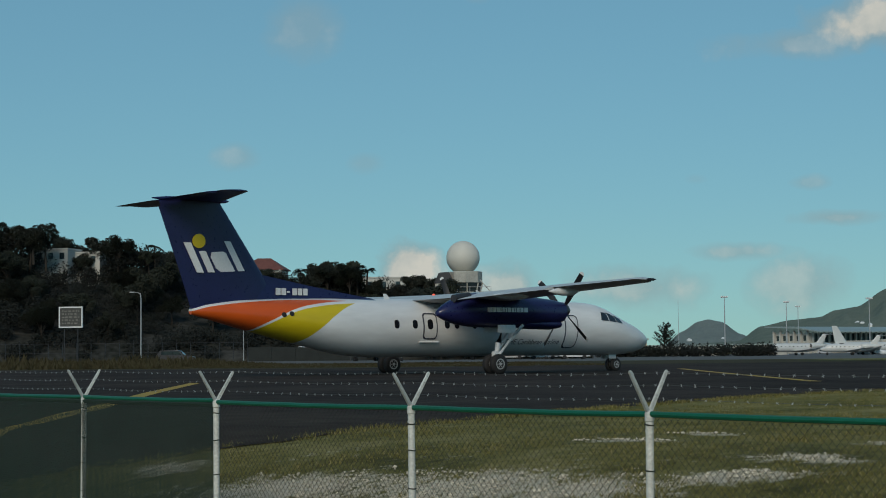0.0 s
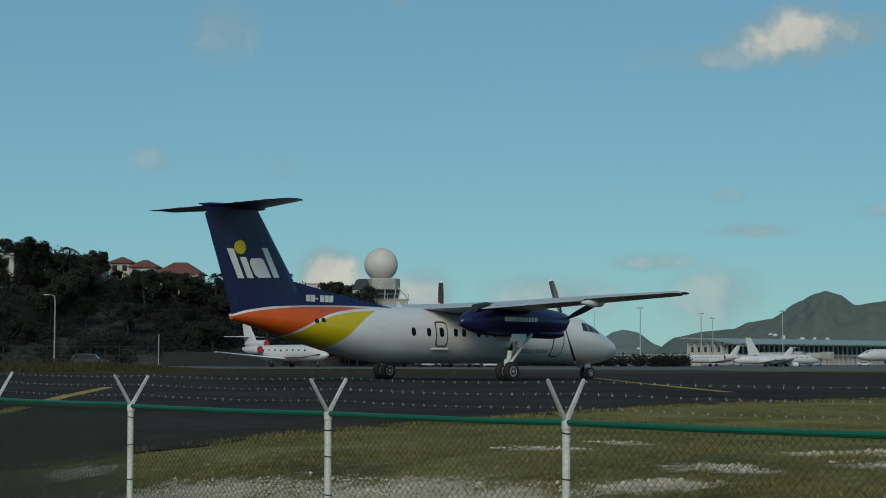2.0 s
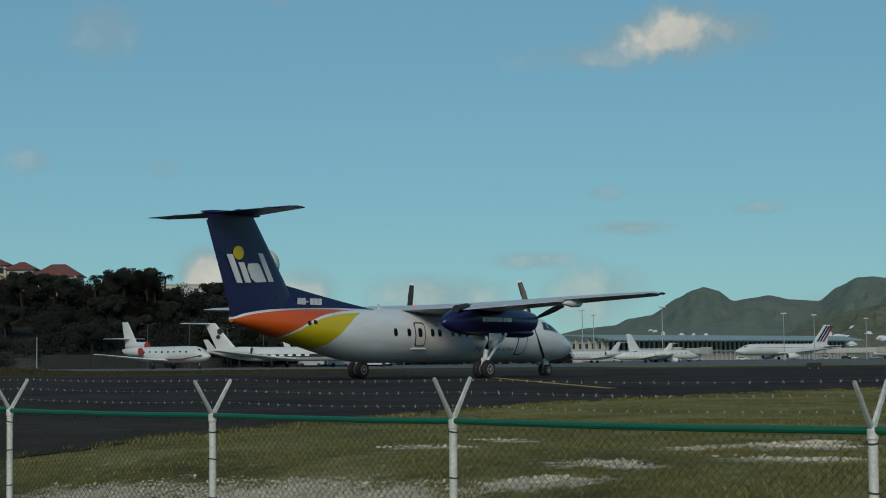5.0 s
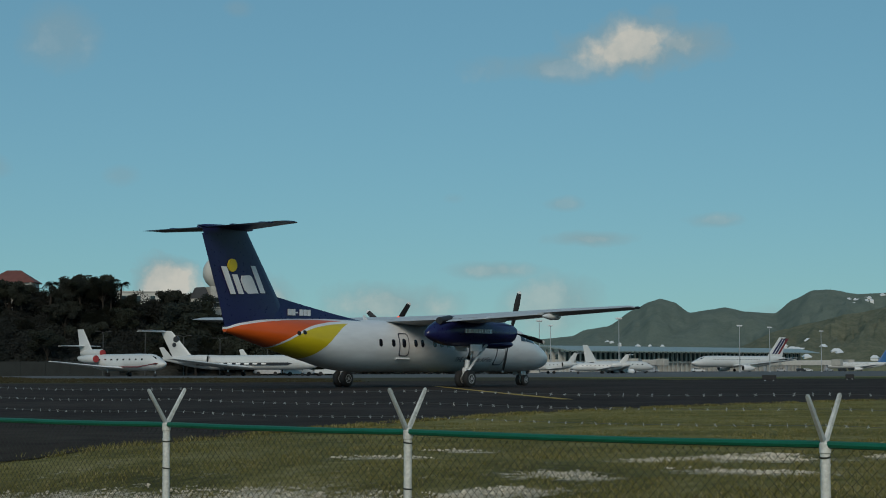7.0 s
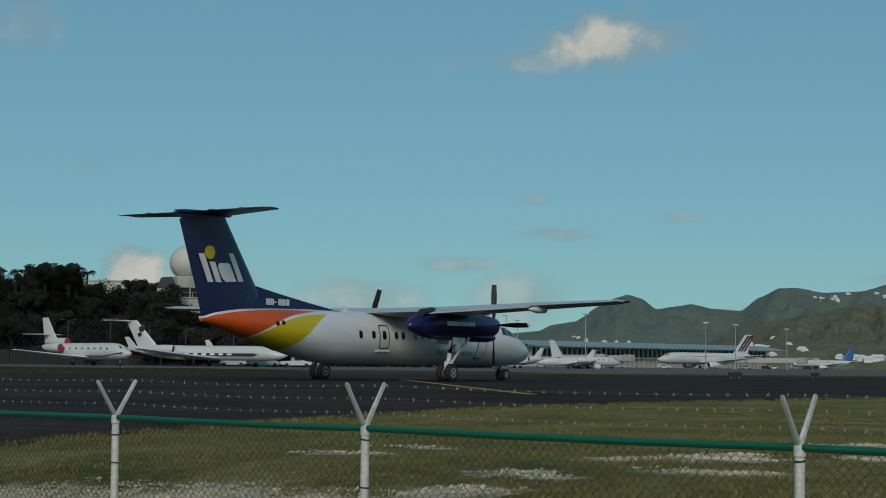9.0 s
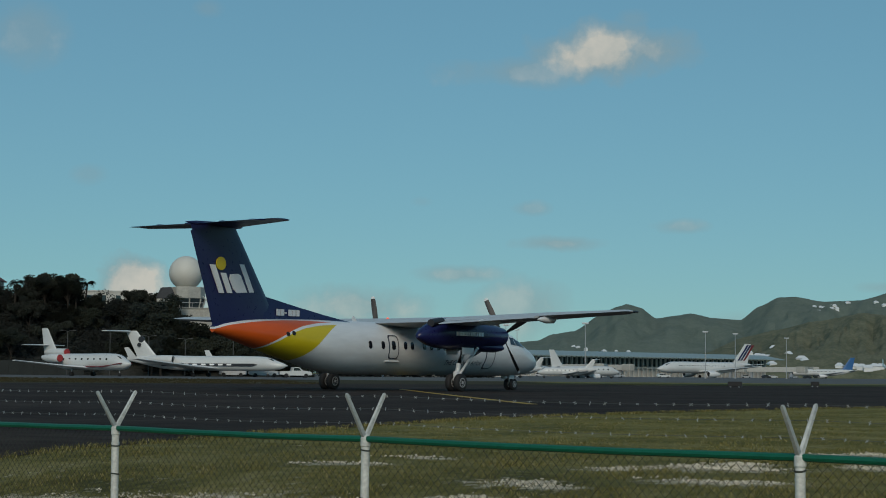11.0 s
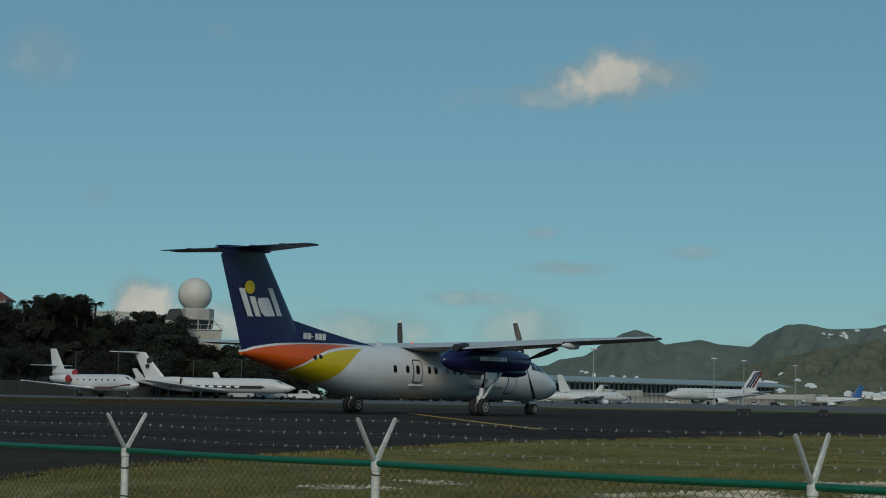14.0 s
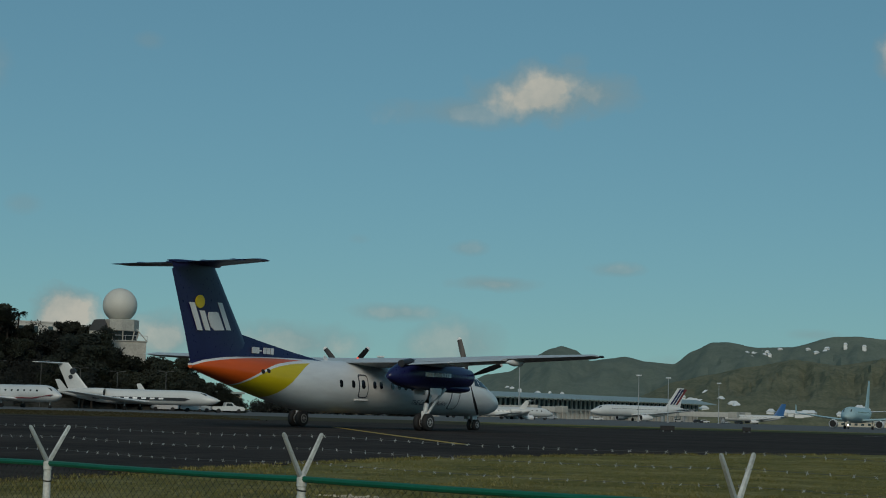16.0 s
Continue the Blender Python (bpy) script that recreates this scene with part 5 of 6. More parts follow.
def build_tower():
    t = thing("radar_tower", pose(4.4, 329, 0), "cream control tower with round white radar dome", "tower")
    bm = B()
    prof = [(19.4 + 3.2 * math.sin(radians(a)), 3.2 * math.cos(radians(a))) for a in range(-58, 90, 8)] + [(22.6, 0.02)]
    lathe(bm, prof, "z", 40)
    part("radome", bm, M_RADOME, t, "round white radar dome")
    bm = B()
    lathe(bm, [(14.5, 3.0), (14.6, 3.15), (16.6, 3.15), (16.72, 3.0), (16.72, 0.1)], "z", 8, (0.5, 0, 0))
    part("dome_base", bm, M_CONC, t, "octagonal concrete drum", smooth=False)
    bm = B()
    lathe(bm, [(12.8, 2.5), (14.5, 2.95)], "z", 8, (0.7, 0, 0))
    part("cab_glass", bm, M_SHADEGLASS, t, "slanted dark cab windows", smooth=False)
    for i in range(8):
        a = math.pi / 4 * i
        bm = B()
        tube(bm, [(0.7 + 2.55 * math.cos(a), 2.55 * math.sin(a), 12.8), (0.7 + 3.0 * math.cos(a), 3.0 * math.sin(a), 14.5)], 0.14, 6)
        part("mullion", bm, M_CONC, t)
    bm = B()
    box(bm, -1.6, -2.6, -1, 5.1, 3.4, 12.6, 0.1)
    box(bm, -1.8, -2.8, 12.6, 5.3, 3.6, 12.8, 0.05)
    part("shaft", bm, M_CONC, t, "square concrete shaft", smooth=False)
    bm = B()
    box(bm, -5.4, -2.2, 4, -1.62, 2.6, 14.4, 0.1)
    part("stair_block", bm, M_CONC, t, "side stair block", smooth=False)
    bm = B()
    vs = [(-5.4, 14.42), (-4.4, 16.5), (-2.7, 16.6), (-1.7, 14.42)]
    a = [bm.verts.new((x, -2.25, z)) for x, z in vs]
    b = [bm.verts.new((x, 2.65, z)) for x, z in vs]
    bm.faces.new(a)
    bm.faces.new(b[::-1])
    for i in range(4):
        bm.faces.new((a[i], b[i], b[(i + 1) % 4], a[(i + 1) % 4]))
    part("sloped_roof", bm, M_DARKMETAL, t, "dark sloped roof", smooth=False)
    bm = B()
    box(bm, -5.5, -2.4, 14.5, -5.3, 2.8, 16.6, m=Matrix.Translation((-5.4, 0, 14.5)) @ Matrix.Rotation(radians(25), 4, "Y") @ Matrix.Translation((5.35, 0, -14.5)))
    part("roof_panel", bm, M_DARKMETAL, t, "dark sloped panel", smooth=False)
    for x0, x1, z0, z1 in ((-5.0, -4.3, 12.2, 13.8), (-3.6, -2.1, 12.4, 13.7)):
        bm = B()
        box(bm, x0, -2.28, z0, x1, -2.1, z1, 0.03)
        part("window", bm, M_SHADEGLASS, t, smooth=False)
    for x in (-1.7, 1.2, 3.2, 5.2):
        bm = B()
        tube(bm, [(x, -2.75, 12.8), (x, -2.75, 13.7)], 0.05, 6)
        part("rail_post", bm, M_GREY, t)
    bm = B()
    tube(bm, [(-1.7, -2.75, 13.7), (5.2, -2.75, 13.7)], 0.05, 6)
    part("handrail", bm, M_GREY, t)
    bm = B()
    tube(bm, [(5.1, -2.5, 12.8), (3.2, -2.0, 15.0)], 0.1, 6)
    part("brace", bm, M_CONC, t)


build_tower()


# ---- parked aircraft ----
def jet(name, m, label, L, dia, span, fin_h, base, tail_type="low", engines="rear", fin_mat=None, cover=None, winglet=False, gear_h=1.0, cat="airplane", stripe=None, nwin=8):
    """A jet along +x, nose at x = L/2, standing on z = 0."""
    p = thing(name, m, label, cat)
    r = dia / 2
    zc = gear_h + r
    H = [(-L * 0.5, zc + r * 0.35, zc + r * 0.75, r * 0.12), (-L * 0.42, zc - r * 0.05, zc + r * 0.92, r * 0.45), (-L * 0.3, zc - r * 0.65, zc + r, r * 0.82), (-L * 0.18, zc - r * 0.97, zc + r, r), (0, zc - r, zc + r, r), (L * 0.3, zc - r, zc + r, r),
         (L * 0.38, zc - r * 0.98, zc + r * 0.86, r * 0.95), (L * 0.44, zc - r * 0.85, zc + r * 0.35, r * 0.72), (L * 0.485, zc - r * 0.5, zc - r * 0.02, r * 0.32), (L * 0.5, zc - r * 0.28, zc - r * 0.22, r * 0.03)]
    bm = B()
    loft(bm, [oval(x, a, b, w, 20) for x, a, b, w in spline(H, 40)])
    part("fuselage", bm, base, p, angle=60)

    def side_y(x, z):
        for q, s in zip(H, H[1:]):
            if q[0] <= x <= s[0]:
                u = (x - q[0]) / (s[0] - q[0])
                a, b, w = (q[i] + (s[i] - q[i]) * u for i in (1, 2, 3))
                v = (z - (a + b) / 2) / ((b - a) / 2)
                return w * math.sqrt(max(0.02, 1 - v * v))
        return r

    for s in (-1, 1):
        for i in range(nwin):
            x = L * 0.3 - (L * 0.48) * i / max(1, nwin - 1)
            bm = B()
            z = zc + r * 0.3
            y = side_y(x, z)
            slab(bm, rrect(x, z, min(0.5, L / 55), min(0.4, L / 60), 0.1, 3), s * (y - 0.1), s * (y + 0.015))
            part("cabin_window", bm, M_WINDOW, p)
        bm = B()
        x = L * 0.405
        slab(bm, [(x - L * 0.02, zc + r * 0.42), (x + L * 0.022, zc + r * 0.36), (x + L * 0.01, zc + r * 0.6), (x - L * 0.015, zc + r * 0.7)], s * r * 0.4, s * (side_y(x, zc + r * 0.5) + 0.02))
        part("cockpit_window", bm, M_WINDOW, p)
        if stripe:
            bm = B()
            slab(bm, [(-L * 0.38, zc - r * 0.05), (-L * 0.1, zc - r * 0.5), (L * 0.25, zc - r * 0.5), (L * 0.45, zc - r * 0.1), (L * 0.45, zc - r * 0.2), (L * 0.25, zc - r * 0.62), (-L * 0.1, zc - r * 0.62)], s * r * 0.3, s * (r * 0.93))
            part("stripe", bm, stripe, p)
        # wing
        zw = zc - r * 0.75
        bm = B()
        tipx = -L * 0.17
        loft(bm, [foil(L * 0.10, L * 0.22, s * r * 0.3, zw, L * 0.022), foil(L * 0.02, L * 0.15, s * span * 0.17, zw + span * 0.012, L * 0.016), foil(tipx, L * 0.055, s * span * 0.49, zw + span * 0.05, L * 0.006)])
        if winglet:
            loft(bm, [foil(tipx, L * 0.055, s * span * 0.49, zw + span * 0.05, L * 0.005), foil(tipx - L * 0.05, L * 0.03, s * span * 0.5, zw + span * 0.05 + span * 0.06, L * 0.004)])
        part("wing", bm, base if stripe is None else M_WHITE, p)
        # tailplane
        bm = B()
        zt = {"low": zc + r * 0.45, "mid": zc + r + (fin_h - zc - r) * 0.33, "top": fin_h - 0.12}[tail_type]
        x0 = -L * 0.40 if tail_type == "low" else (-L * 0.41 if tail_type == "mid" else -L * 0.47)
        loft(bm, [foil(x0, L * 0.11, s * 0.05, zt, L * 0.01), foil(x0 - L * 0.055, L * 0.045, s * span * 0.185, zt + (0.5 if tail_type == "low" else 0.0), L * 0.004)])
        part("tailplane", bm, M_WHITE, p)
        # engines
        if engines == "rear":
            ex, ey, ez, er, el = -L * 0.26, s * (r + dia * 0.32), zc + r * 0.42, dia * (0.33 if tail_type == "top" else 0.27), L * 0.18
        else:
            ex, ey, ez, er, el = L * 0.035, s * span * 0.165, zw - dia * 0.2, dia * 0.27, L * 0.115
        bm = B()
        lathe(bm, [(ex - el * 0.55, er * 0.45), (ex - el * 0.2, er * 0.9), (ex + el * 0.2, er), (ex + el * 0.45, er * 0.97), (ex + el * 0.5, er * 0.85), (ex + el * 0.4, er * 0.75), (ex + el * 0.39, 0.02)], "x", 18, (0, ey, ez))
        en = part("engine", bm, base if engines == "rear" else M_WHITE, p)
        bm = B()
        lathe(bm, [(ex + el * 0.42, er * 0.02), (ex + el * 0.42, er * 0.8), (ex + el * (0.53 if cover else 0.45), er * (0.8 if cover else 0.78)), (ex + el * (0.55 if cover else 0.46), 0.02)], "x", 18, (0, ey, ez))
        part("intake", bm, cover or M_BLACK, en)
        bm = B()
        box(bm, ex - el * 0.3, min(ey, s * r * 0.7), ez - 0.08, ex + el * 0.3, max(ey, s * r * 0.7), ez + 0.08) if engines == "rear" else box(bm, ex - el * 0.8, ey - 0.12, ez, ex, ey + 0.12, zw + span * 0.012)
        part("pylon", bm, base, en)
        # main gear
        bm = B()
        tube(bm, [(-L * 0.03, s * span * 0.1, zw), (-L * 0.03, s * span * 0.1, 0.4)], 0.1, 8)
        gl = part("gear_leg", bm, M_GREY, p)
        bm = B()
        wr = max(0.32, L * 0.012)
        lathe(bm, [(-0.3, wr * 0.5), (-0.26, wr), (0.26, wr), (0.3, wr * 0.5)], "y", 16, (-L * 0.03, s * span * 0.1, wr))
        part("wheel", bm, M_BLACK, gl)
    bm = B()
    fx = -L * 0.30
    ftx = -L * 0.44
    loft(bm, [foil(fx, (0.13 if tail_type == "top" else 0.17) * L, 0, zc + r * 0.75, L * 0.012, vertical=True), foil(ftx, L * 0.07, 0, fin_h, L * 0.008, vertical=True)])
    fn = part("fin", bm, fin_mat or base, p)
    if engines == "rear" and tail_type == "mid":
        bm = B()
        lathe(bm, [(-L * 0.46, dia * 0.12), (-L * 0.4, dia * 0.22), (-L * 0.3, dia * 0.24), (-L * 0.22, dia * 0.23), (-L * 0.215, 0.02)], "x", 16, (0, 0, zc + r * 1.15))
        ce = part("centre_engine", bm, base, p)
        if cover:
            bm = B()
            lathe(bm, [(-L * 0.216, 0.02), (-L * 0.216, dia * 0.21), (-L * 0.205, dia * 0.2), (-L * 0.2, 0.02)], "x", 16, (0, 0, zc + r * 1.15))
            part("intake_cover", bm, cover, ce, "red intake cover")
    bm = B()
    wr = max(0.25, L * 0.009)
    tube(bm, [(L * 0.38, 0, zc - r * 0.8), (L * 0.38, 0, wr)], 0.08, 8)
    ng = part("nose_gear_leg", bm, M_GREY, p)
    bm = B()
    lathe(bm, [(-0.2, wr * 0.5), (-0.16, wr), (0.16, wr), (0.2, wr * 0.5)], "y", 14, (L * 0.38, 0, wr))
    part("nose_wheel", bm, M_BLACK, ng)
    return p, fn, H


M_JETWHITE = mat("jet_white", (0.6, 0.61, 0.6), 0.3, vary=0.06, scale=0.5)
M_DKRED = mat("dark_red_stripe", (0.16, 0.02, 0.025), 0.4)
jet("business_jet", pose(-11.2, 266, 0, 0, 0, -47), "white three-engined business jet with red intake covers", 20.2, 2.5, 20.9, 7.3, M_JETWHITE, "mid", cover=M_RED, stripe=M_DKRED, gear_h=0.9)
gj, gfin, _ = jet("business_jet", pose(7.2, 281, 0, 0, 0, -27), "white long-range business jet with tall T-tail", 28.5, 2.35, 28.5, 7.4, M_JETWHITE, "top", winglet=True, gear_h=1.0, nwin=0)
bm = B()
slab(bm, disc_pts(-11.6, 6.0, 0.5, 16), -0.22, 0.22)
slab(bm, disc_pts(-11.9, 5.1, 0.35, 16), -0.3, 0.3)
part("fin_mark", bm, M_DARKMETAL, gfin, "dark round mark")
for sd in (-1, 1):
    # dark slab in place of the shade between hull and wing
    bm = B()
    slab(bm, [(-7.5, 1.72), (8.6, 1.72), (9.6, 1.98), (8.8, 2.16), (-6.8, 2.16)], sd * 0.3, sd * 1.192)
    part("shade_belt", bm, M_DARKMETAL, gj, "dark band standing in for shade on the lower hull")
    # windows get plain white: the sky's reflection is painted on
    for k in range(7):
        bm = B()
        slab(bm, rrect(-4.4 + k * 1.5, 1.98, 0.85, 0.26, 0.12, 3), sd * 1.1, sd * 1.21)
        part("reflecting_window", bm, M_LETTER, gj, "oval window coloured pale for reflected sky")
jet("business_jet", pose(87, 421, 0, 0, 0, 196), "white business jet parked on the far apron", 16, 2.1, 16, 5.2, M_JETWHITE, "top", gear_h=0.8)
jet("business_jet", pose(95, 400, 0, 0, 0, 172), "small white business jet on the far apron", 14, 1.9, 14, 4.6, M_JETWHITE, "top", gear_h=0.7)
jet("regional_airplane", pose(107, 430, 0, 0, 0, 18), "pale grey aircraft with tall upright fin", 21, 2.4, 23, 7.2, M_JETWHITE, "low", engines="wing", gear_h=0.7)
a340, afin, _ = jet("wide_body_airliner", pose(272.6, 845, 0, 0, 0, 202), "white wide-body airliner with striped tail at a gate", 61, 5.8, 58, 17.6, M_JETWHITE, "low", engines="wing", gear_h=2.2, nwin=30)
for k, (u, mt) in enumerate(((0.0, M_NAVY), (0.9, M_NAVY), (1.9, M_DKRED))):
    for s in (-1, 1):
        bm = B()
        x = -21.6 - u * 2.0
        slab(bm, [(x, 9.0), (x - 1.15, 9.0), (x - 1.15 - 6.4, 17.0), (x - 6.4 - 0.1, 17.0)], s * 0.05, s * 0.5)
        part("fin_stripe", bm, mt, afin, "slanted tail stripe")
jet("airliner", pose(397, 1000, 0, 0, 0, 176), "white airliner with blue tail at a far gate", 40, 3.9, 35, 12.8, M_JETWHITE, "low", engines="wing", fin_mat=M_BLUE, gear_h=1.7, nwin=24)
jet("airliner", pose(520, 1080, 0, 0, 0, 190), "white airliner parked at the end of the terminal", 36, 3.9, 34, 12, M_JETWHITE, "low", engines="wing", gear_h=1.7, nwin=20)
taxi_jet, tfin, _ = jet("twin_jet_airliner", pose(187, 402, 0, 0, 0, 235), "pale blue twin-jet airliner taxiing with its light on", 33.6, 3.9, 34.3, 12.4, M_LTBLUE, "low", engines="wing", winglet=True, gear_h=1.5, nwin=22)
bm = B()
lathe(bm, [(13.1, 0.02), (13.1, 0.16), (13.16, 0.12), (13.18, 0.02)], "x", 12, (0, 0, 0.95))
part("landing_light", bm, mat("landing_light", (1, 0.93, 0.8), 0.3, emit=14), taxi_jet, "glowing landing light")


# ---- terminal ----
def build_terminal():
    x0, y0, x1, y1 = 198, 916.4, 377, 1040
    ln, rot = math.hypot(x1 - x0, y1 - y0) / 1.3, math.degrees(math.atan2(y1 - y0, x1 - x0))
    t = thing("terminal_building", pose(x0, y0, 0, 0, 0, rot) @ Matrix.Scale(1.3, 4), "long terminal with pale metal roof and glazed front", "terminal")
    bm = B()
    box(bm, 0, 2, 0, ln, 22, 8.3, 0.1)
    part("wall", bm, M_RENDER, t, smooth=False)
    bm = B()
    n = 24
    rings = []
    for i in range(n + 1):
        x = -3.5 + (ln + 9) * i / n
        rings.append([(x, -6, 8.9), (x, 6, 10.9), (x, 24, 11.4), (x, 24, 10.8), (x, 6, 10.2), (x, -6, 8.6)])
    loft(bm, rings)
    part("roof", bm, M_ROOFTEAL, t, "pale grey-green metal roof", smooth=False)
    bm = B()
    box(bm, 2, 1.7, 4.6, ln - 1, 1.99, 8.25)
    part("glazing", bm, M_SHADEGLASS, t, "dark band of windows", smooth=False)
    k = 52
    cm = None
    for i in range(k + 1):
        x = 1 + (ln - 2) * i / k
        if cm is None:
            bm = B()
            box(bm, -0.28, -0.5, 0, 0.28, 0.1, 8.7, 0.05)
            c = part("column", bm, M_RENDER, t, smooth=False)
            cm = c.data
        else:
            c = new("column", cm)
            c.parent = t
        c.location = (x, 1.2, 0)
    bm = B()
    box(bm, 0, 0.6, 3.7, ln, 1.69, 4.5, 0.05)
    part("ledge", bm, M_RENDER, t, smooth=False)
    for i in range(5):
        for zz in (1.0, 5.2):
            bm = B()
            box(bm, -0.06, 3.6 + i * 3.8, zz, 0.1, 5.4 + i * 3.8, zz + 2.2)
            part("window", bm, M_SHADEGLASS, t, smooth=False)
    for i in range(6):
        bm = B()
        box(bm, -1.3, 2.1 + i * 3.8, 0, -0.1, 2.7 + i * 3.8, 9.4, 0.05)
        part("column", bm, M_RENDER, t, smooth=False)


build_terminal()


def jetway(x, y, rot, ln):
    j = thing("passenger_bridge", pose(x, y, 0, 0, 0, rot), "white enclosed passenger bridge on wheeled legs", "passenger bridge", group="passenger bridges")
    bm = B()
    box(bm, 0, -1.5, 3.6, ln, 1.5, 6.6, 0.15)
    part("tunnel", bm, M_RENDER, j, smooth=False)
    bm = B()
    box(bm, ln - 4, -2.2, 3.2, ln + 1.5, 2.2, 7.0, 0.3)
    part("cab", bm, M_CONC, j, smooth=False)
    for u in (0.15, 0.8):
        bm = B()
        box(bm, ln * u - 0.6, -1.0, 0, ln * u + 0.6, 1.0, 3.7, 0.1)
        part("leg", bm, M_GREY, j, smooth=False)


for x, y, r, ln in ((214, 920, -60, 30), (232, 932, -55, 32), (250, 945, -110, 60), (300, 975, -45, 40), (350, 1010, -45, 40), (385, 1030, -75, 30)):
    jetway(x, y, r, ln)


def low_building(x, y, w, d, h, rot, wall, label, band=True):
    b = thing("service_building", pose(x, y, 0, 0, 0, rot), label, "building", group="service buildings")
    bm = B()
    box(bm, -w / 2, -d / 2, 0, w / 2, d / 2, h, 0.08)
    part("wall", bm, wall, b, smooth=False)
    bm = B()
    box(bm, -w / 2 - 0.5, -d / 2 - 0.5, h + 0.004, w / 2 + 0.5, d / 2 + 0.5, h + 0.4, 0.06)
    part("roof", bm, M_ROOFTEAL, b, smooth=False)
    if band:
        for i in range(int(w / 4)):
            bm = B()
            u = -w / 2 + 2 + i * 4
            box(bm, u - 0.9, -d / 2 - 0.06, h * 0.3, u + 0.9, -d / 2 + 0.1, h * 0.75)
            part("window", bm, M_SHADEGLASS, b, smooth=False)


low_building(48, 440, 9, 8, 4.2, -6, M_CREAM, "low cream service building by the apron")
low_building(66, 470, 20, 10, 2.6, -8, M_CONC, "long grey hangar shed")
low_building(96, 520, 16, 10, 3.0, -10, M_CONC, "low grey cargo shed")
low_building(21.5, 322, 11, 6, 3.4, 0, M_CREAM, "cream low building behind the parked jets", band=False)
low_building(470, 1000, 40, 14, 3, -20, M_CREAM, "cream low building at the far apron end")

bm = B()
for i in range(5):
    x = -34 + 4.2 * i
    box(bm, x, 303.9, 0, x + 4.17, 304.15, 2.5, 0.03)
solo("boundary_wall", bm, mat("pale_green_wall", (0.016, 0.02, 0.019), 0.85, vary=0.4, scale=0.6), "low pale green concrete boundary wall", "wall", kind="structure", smooth=False)


rg = random.Random(31)
hv, hf = [], []
for i in range(150):
    az = rg.uniform(5.2, 10.9)
    x, y = polar(az, 384 + rg.uniform(-3, 3))
    r = rg.uniform(0.9, 1.7)
    leaf_cloud(hv, hf, Vector((x, y, r * 0.9)), r, 60, 0.32, rg, 0.95)
tagged(raw("hedge", hv, hf, M_LEAFDARK), "long dark hedge along the apron edge", "hedge", kind="stuff")


# ---- masts and lamps ----
def mast(x, y, h, label, heads=4):
    p = thing("light_mast", pose(x, y, 0), label, "light mast", group="apron masts")
    bm = B()
    tube(bm, [(0, 0, 0), (0, 0, h)], 0.2, 10, 0.09)
    lathe(bm, [(0, 0.4), (0.3, 0.4), (0.35, 0.2)], "z", 10)
    part("pole", bm, M_GREY, p)
    bm = B()
    box(bm, -0.8, -0.08, h - 0.1, 0.8, 0.08, h + 0.05)
    part("crossbar", bm, M_GREY, p, smooth=False)
    for i in range(heads):
        bm = B()
        u = -0.75 + 1.5 * i / max(1, heads - 1)
        box(bm, u - 0.2, -0.25, h + 0.05, u + 0.2, 0.15, h + 0.42, 0.04)
        part("lamp_head", bm, M_WHITE, p, smooth=False)


for x, y, h in ((74.2, 450, 15.2), (104.4, 520, 15.8), (124.5, 600, 16.5), (119.5, 480, 15.4), (181, 560, 15.5), (212, 620, 16.5), (262, 700, 17)):
    mast(x, y, h, "tall slim apron light mast")
bm = B()
tube(bm, [(62.1, 450, 0), (62.1, 450, 14.5)], 0.09, 6, 0.04)
solo("radio_aerial", bm, M_GREY, "thin tall radio aerial pole", "aerial")


M_DULLPOLE = mat("weathered_dark_pole", (0.07, 0.07, 0.068), 0.7, vary=0.3)


def lamp_post(x, y, h, label, arms=(-1,), metal=None):
    metal = metal or M_GREY
    p = thing("street_lamp", pose(x, y, 0), label, "street lamp", group="lamps along the road")
    bm = B()
    tube(bm, [(0, 0, 0), (0, 0, h * 0.92), (arms[0] * 0.1, 0, h)], 0.08, 8, 0.05)
    part("pole", bm, metal, p)
    for s in arms:
        bm = B()
        tube(bm, [(0, 0, h * 0.98), (s * 0.4, 0, h + 0.08), (s * 0.8, 0, h + 0.1)], 0.035, 6)
        a = part("arm", bm, metal, p)
        bm = B()
        box(bm, min(s * 0.75, s * 1.3), -0.12, h + 0.04, max(s * 0.75, s * 1.3), 0.12, h + 0.16, 0.04)
        part("lamp_head", bm, metal, a, smooth=False)


lamp_post(-34.2, 196.6, 8.2, "pale curved street lamp before the dark hill")
for x, y, h in ((-14.9, 285, 7.2), (-8.3, 290, 7.6), (-2, 290, 6.6), (4, 290, 6.2), (12, 292, 6.5)):
    lamp_post(x, y, h, "thin double-headed lamp behind the parked jets", (-1, 1), M_DULLPOLE)
bm = B()
tube(bm, [(-24.6, 215, 0), (-24.6, 215, 4.2)], 0.06, 8, 0.05)
solo("marker_post", bm, M_GREY, "plain grey marker post", "post")


M_SIGNBAR = mat("faded_sign_lettering", (0.17, 0.165, 0.15), 0.7, vary=0.3)


